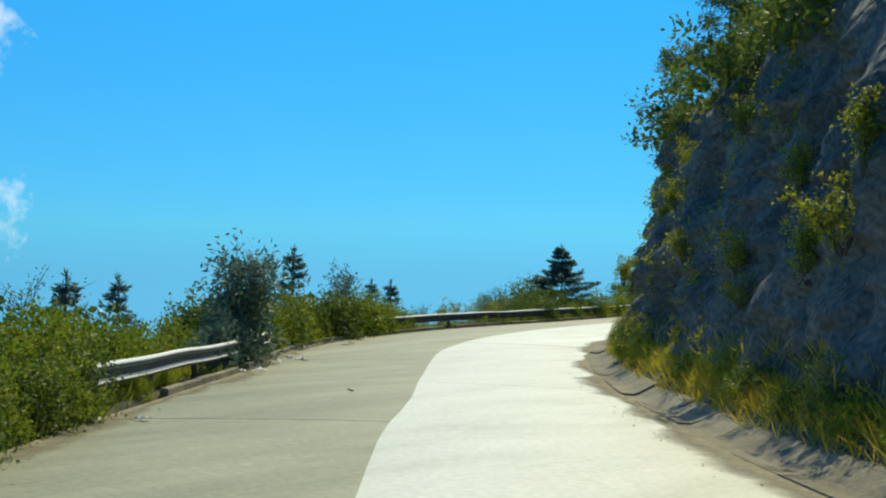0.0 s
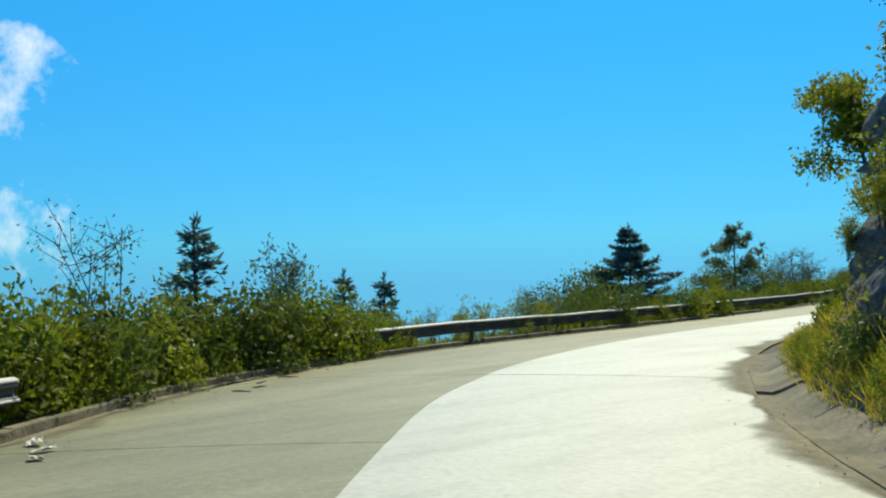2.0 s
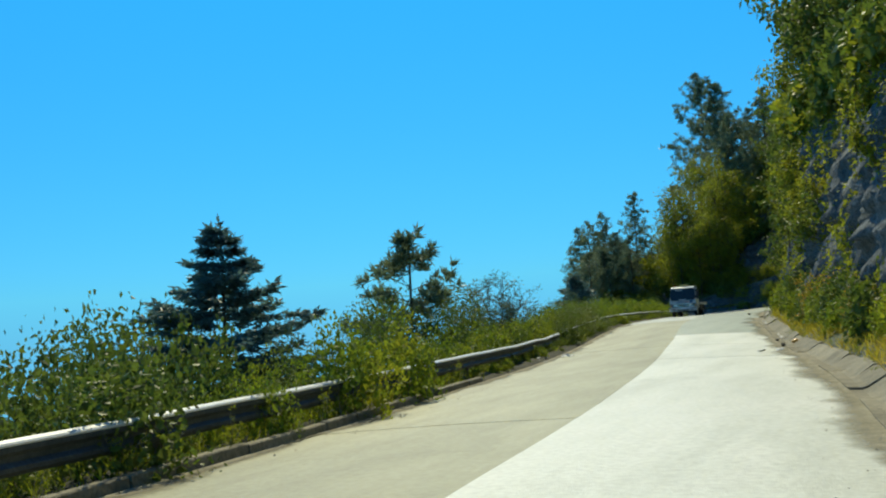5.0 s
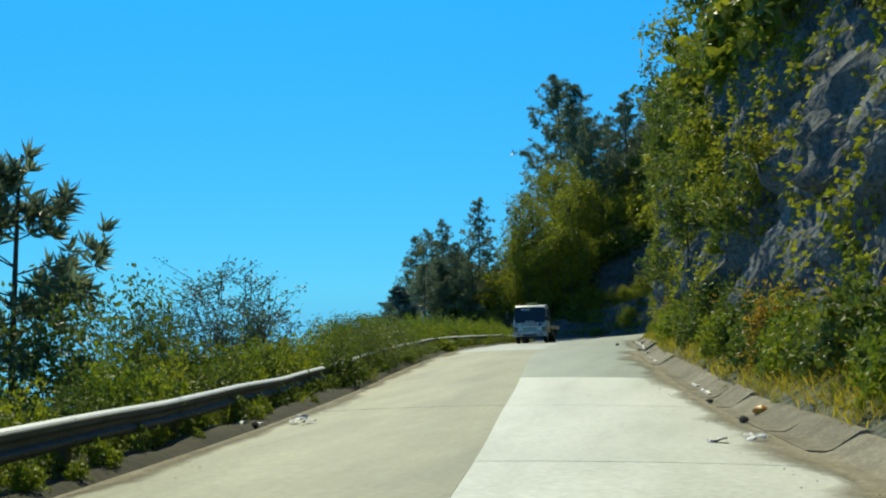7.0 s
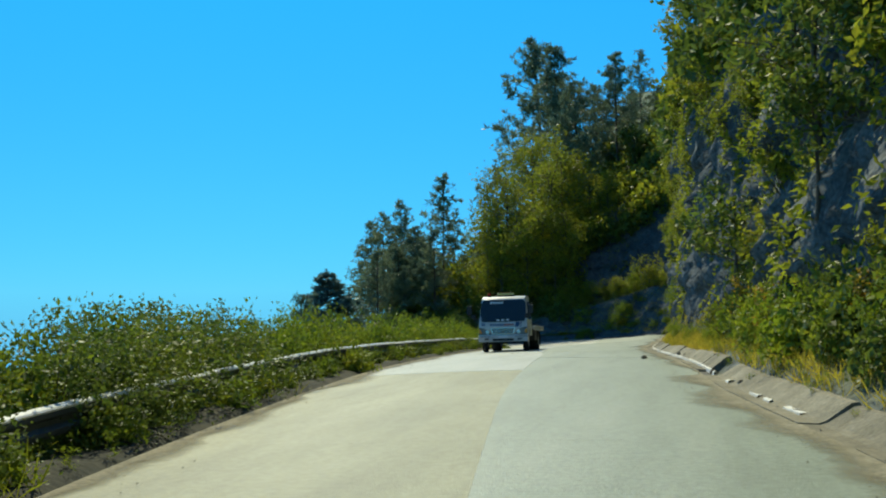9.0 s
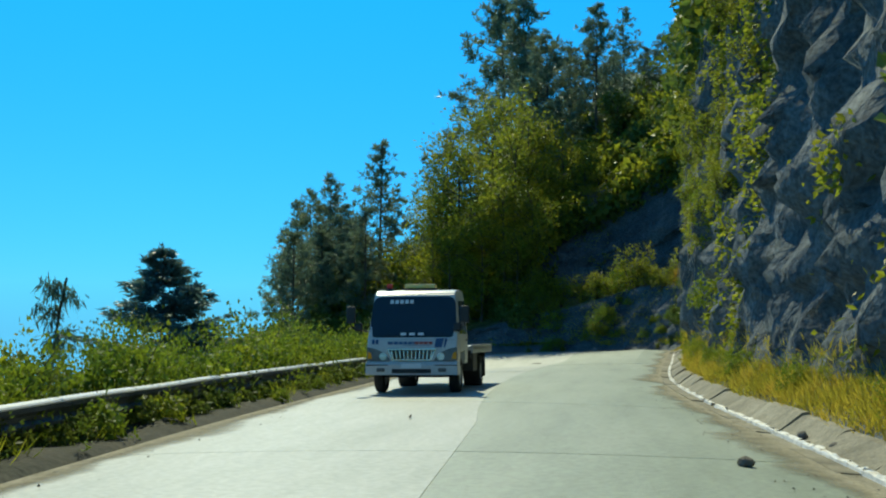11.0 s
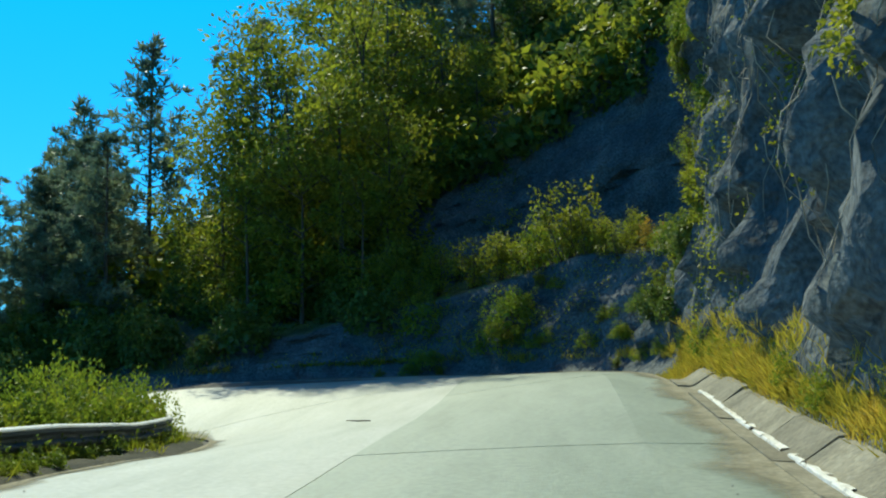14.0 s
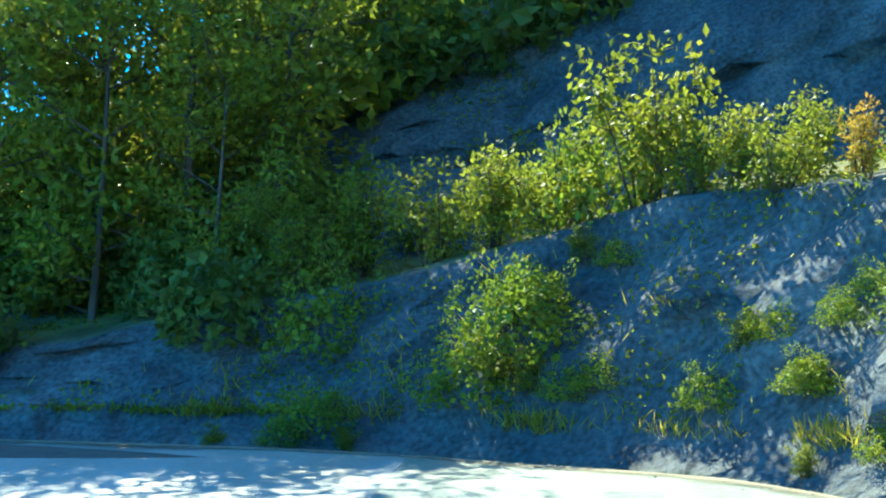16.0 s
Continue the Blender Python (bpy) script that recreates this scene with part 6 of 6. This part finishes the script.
def recovery_truck(m):
    t = empty("tow_truck")
    cab = part("cab", prism([(0.0, 0.62), (-0.03, 0.78), (-0.03, 0.98), (0.0, 1.12), (0.03, 1.18), (0.36, 2.08), (0.41, 2.14), (0.50, 2.19), (0.66, 2.225), (1.0, 2.235), (1.50, 2.21), (1.62, 2.10), (1.66, 1.20), (1.66, 0.62), (1.20, 0.62), (1.10, 0.88), (0.50, 0.88), (0.40, 0.62)], -0.97, 0.97, 0.045, 4, -0.88, 0.88, 2.2), "truck_white", t, "white painted cab", True)
    part("windscreen", slanted(-0.955, 0.955, 0.01, 0.965, 0.014, 0.016, 0.17), "tinted_glass", cab, "dark tinted windscreen")
    for k in range(5):
        part("letter_bar", slanted(-0.56 + 0.115 * k, -0.48 + 0.115 * k, 0.80, 0.885, 0.022, 0.006), "letter_white", cab)
    for k in range(3):
        part("maker_mark", slanted(-0.26 + 0.19 * k, -0.14 + 0.19 * k, 0.055, 0.115, 0.022, 0.006), "letter_white", cab)
    for sx in (-0.45, 0.35):
        bm = slanted(sx - 0.35, sx + 0.35, 0.035, 0.052, 0.026, 0.008)
        part("wiper", bm, "black_plastic", cab)
    gr = part("grille", front([(-0.50, 0.93), (-0.40, 0.72), (0.40, 0.72), (0.50, 0.93)], -0.052, 0.04), "black_plastic", cab, "dark grille with chrome surround")
    for line in (((-0.53, 0.955), (-0.50, 0.925), (0.50, 0.925), (0.53, 0.955)), ((-0.41, 0.73), (-0.39, 0.70), (0.39, 0.70), (0.41, 0.73)), ((-0.53, 0.955), (-0.42, 0.70), (-0.39, 0.72), (-0.49, 0.935)), ((0.53, 0.955), (0.49, 0.935), (0.39, 0.72), (0.42, 0.70))):
        part("surround", front(list(line), -0.062, 0.03), "chrome", gr)
    for k in range(11):
        x = -0.40 + k * 0.08
        part("grille_bar", front([(x - 0.014, 0.74), (x + 0.014, 0.74), (x * 1.08 + 0.014, 0.91), (x * 1.08 - 0.014, 0.91)], -0.060, 0.012), "chrome", gr)
    for sx in (-1, 1):
        hl = part("headlight", front([(sx * 0.46, 0.70), (sx * 0.58, 0.86), (sx * 0.78, 0.95), (sx * 0.965, 0.99), (sx * 0.975, 0.72), (sx * 0.90, 0.69)], -0.045, 0.10), "lamp_glass", cab, "clear swept-back headlight")
        part("indicator", front([(sx * 0.86, 0.74), (sx * 0.955, 0.74), (sx * 0.95, 0.90), (sx * 0.88, 0.86)], -0.052, 0.02), "amber", hl)
        part("lamp_bowl", front([(sx * 0.62 + 0.08 * math.cos(a), 0.79 + 0.08 * math.sin(a)) for a in np.linspace(0, 6.283, 14)[:-1]], -0.051, 0.01), "chrome", hl)
    bp = part("bumper", prism([(-0.10, 0.40), (-0.12, 0.62), (-0.08, 0.68), (0.20, 0.68), (0.30, 0.40)], -0.99, 0.99, 0.025, 3), "truck_white", t, "white steel front bumper")
    part("air_intake", box(-0.42, 0.42, -0.128, -0.08, 0.44, 0.53, 0.01), "black_plastic", bp)
    part("number_plate", box(-0.21, 0.21, -0.135, -0.115, 0.545, 0.645, 0.005), "letter_white", bp)
    for sx in (-1, 1):
        part("fog_lamp", box(sx * 0.66 - 0.09, sx * 0.66 + 0.09, -0.132, -0.08, 0.47, 0.55, 0.02), "lamp_glass", bp)
        part("rubber_strip", box(min(sx * 0.5, sx * 0.98), max(sx * 0.5, sx * 0.98), -0.128, -0.09, 0.60, 0.62, 0.004), "black_plastic", bp)
    # sign writing on the front panel
    x = -0.52
    for k, w in enumerate((0.13, 0.11, 0.10, 0.10, 0.10, 0.04, 0.10, 0.10, 0.10, 0.10)):
        part("letter_bar", box(x, x + w * 0.8, -0.028, 0.02, 1.045, 1.105), "letter_blue" if k < 6 else "letter_red", cab)
        x += w
    part("underline", box(-0.2, 0.4, -0.034, 0.02, 1.018, 1.026), "letter_blue", cab)
    for k, w in ((0.52, 0.16), (0.72, 0.035)):
        part("stripe", front([(k - 0.04, 0.98), (k + w - 0.04, 0.98), (k + w, 1.17), (k, 1.17)], -0.036, 0.05), "truck_blue", cab, "dark blue stripe")
    for k in (-0.86, -0.78):
        part("stripe", box(k, k + 0.05, -0.026, 0.03, 1.05, 1.15), "truck_blue", cab, "dark blue stripe")
    for sx in (-1, 1):
        x0, x1 = (0.955, 0.982) if sx > 0 else (-0.982, -0.955)
        door = part("door", prism([(0.42, 0.92), (0.32, 1.22), (1.45, 1.22), (1.45, 0.70), (1.15, 0.70), (1.08, 0.92)], x0, x1, 0.008), "truck_white", cab, "white cab door")
        bm = prism([(0.38, 1.26), (0.62, 1.98), (1.42, 2.0), (1.42, 1.26)], x0, x1, 0.008)
        for v in bm.verts:
            v.co.x -= sx * 0.075 * max(0, (v.co.z - 1.2))
        part("side_window", bm, "tinted_glass", cab, "dark tinted side window")
        part("door_handle", box(sx * 0.99 - 0.012, sx * 0.99 + 0.012, 1.22, 1.38, 1.12, 1.15, 0.006), "black_plastic", door)
        reach = 1.34 if sx < 0 else 1.12
        v, f = tube([(sx * 0.95, 0.20, 1.32), (sx * (reach - 0.08), 0.05, 1.36), (sx * reach, 0.03, 1.45), (sx * reach, 0.04, 1.75)], (0.015, 0.015, 0.015, 0.015), 8)
        arm = mesh_object("mirror_arm", v, f, "black_plastic", cab)
        part("mirror_head", box(sx * reach - 0.10, sx * reach + 0.10, 0.02, 0.09, 1.50, 1.86, 0.03, 3), "black_plastic", arm, "tall black wing mirror")
        part("round_mirror", box(sx * (reach - 0.16) - 0.09, sx * (reach - 0.16) + 0.09, 0.03, 0.09, 1.33, 1.50, 0.045, 3), "black_plastic", arm)
    # roof lamps
    bar = part("light_bar", box(-0.30, 0.38, 0.72, 0.98, 2.27, 2.36, 0.02), "amber_bar", t, "amber warning light bar on the roof")
    part("light_foot", box(-0.36, 0.42, 0.76, 0.94, 2.19, 2.275, 0.01), "black_plastic", bar)
    bc = part("beacon", box(-0.68, -0.55, 0.62, 0.75, 2.26, 2.36, 0.03, 3), "red_lens", t, "small red roof beacon")
    part("beacon_foot", box(-0.69, -0.54, 0.61, 0.76, 2.17, 2.262, 0.01), "black_plastic", bc)
    # chassis and flat bed
    for sx in (-0.42, 0.42):
        part("chassis_rail", box(sx - 0.05, sx + 0.05, 0.3, 5.6, 0.52, 0.72, 0.01), "chassis_steel", t)
    bed = part("flat_bed", box(-1.06, 1.06, 1.85, 5.7, 0.90, 1.00, 0.012), "bed_steel", t, "bare steel flat loading bed")
    for sx in (-1.06, 1.02):
        part("side_rail", box(sx, sx + 0.04, 1.85, 5.7, 0.84, 1.03, 0.008), "bed_steel", bed)
    part("cross_bearer", box(-0.98, 0.98, 2.1, 2.2, 0.72, 0.90, 0.01), "chassis_steel", bed)
    part("cross_bearer", box(-0.98, 0.98, 4.6, 4.7, 0.72, 0.90, 0.01), "chassis_steel", bed)
    part("headboard", prism([(1.85, 1.0), (1.85, 1.42), (1.89, 1.42), (1.89, 1.0)], -0.85, 0.85, 0.01), "chassis_steel", bed)
    part("toolbox", box(0.55, 1.0, 2.35, 3.1, 0.42, 0.86, 0.015), "chassis_steel", t, "dark steel side toolbox")
    part("fuel_tank", box(-1.0, -0.55, 2.35, 3.1, 0.42, 0.82, 0.06, 3), "chassis_steel", t)
    for sx in (-1, 1):
        part("mudguard", prism([(3.35, 0.86), (3.5, 0.9), (4.3, 0.9), (4.45, 0.86), (4.40, 0.84), (3.40, 0.84)], 0.62 if sx > 0 else -1.02, 1.02 if sx > 0 else -0.62), "black_plastic", t)
        part("mud_flap", box(sx * 0.83 - 0.2, sx * 0.83 + 0.2, 4.45, 4.465, 0.25, 0.80), "rubber", t)
    for wx, wy, wide in ((-0.82, 0.80, 0.21), (0.82, 0.80, 0.21), (-0.80, 3.90, 0.40), (0.80, 3.90, 0.40)):
        w = empty("wheel")
        w.parent = t
        part("tyre", wheel_mesh(0.385, wide, "tyre"), "rubber", w, smooth=True)
        part("rim", wheel_mesh(0.385, wide, "rim"), "rim_steel", w, smooth=True)
        w.matrix_basis = pose(wx, wy, 0.385, 0, 0, 0 if wx < 0 else 180)
    for wy in (0.80, 3.90):
        v, f = tube([(-0.8, wy, 0.385), (0, wy, 0.385), (0.8, wy, 0.385)], (0.06, 0.06, 0.06), 8)
        mesh_object("axle", v, f, "chassis_steel", t)
    t.matrix_world = m
    return tagged(t, "white cab-over recovery truck with an empty flat bed on the road", "truck")


ty = 139.3
recovery_truck(pose(-40.3, ty, float(road_z(ty + 2)) + 0.05, -0.3, -0.6, 0.8) @ Matrix.Diagonal((1.06, 1.06, 1.06, 1)))
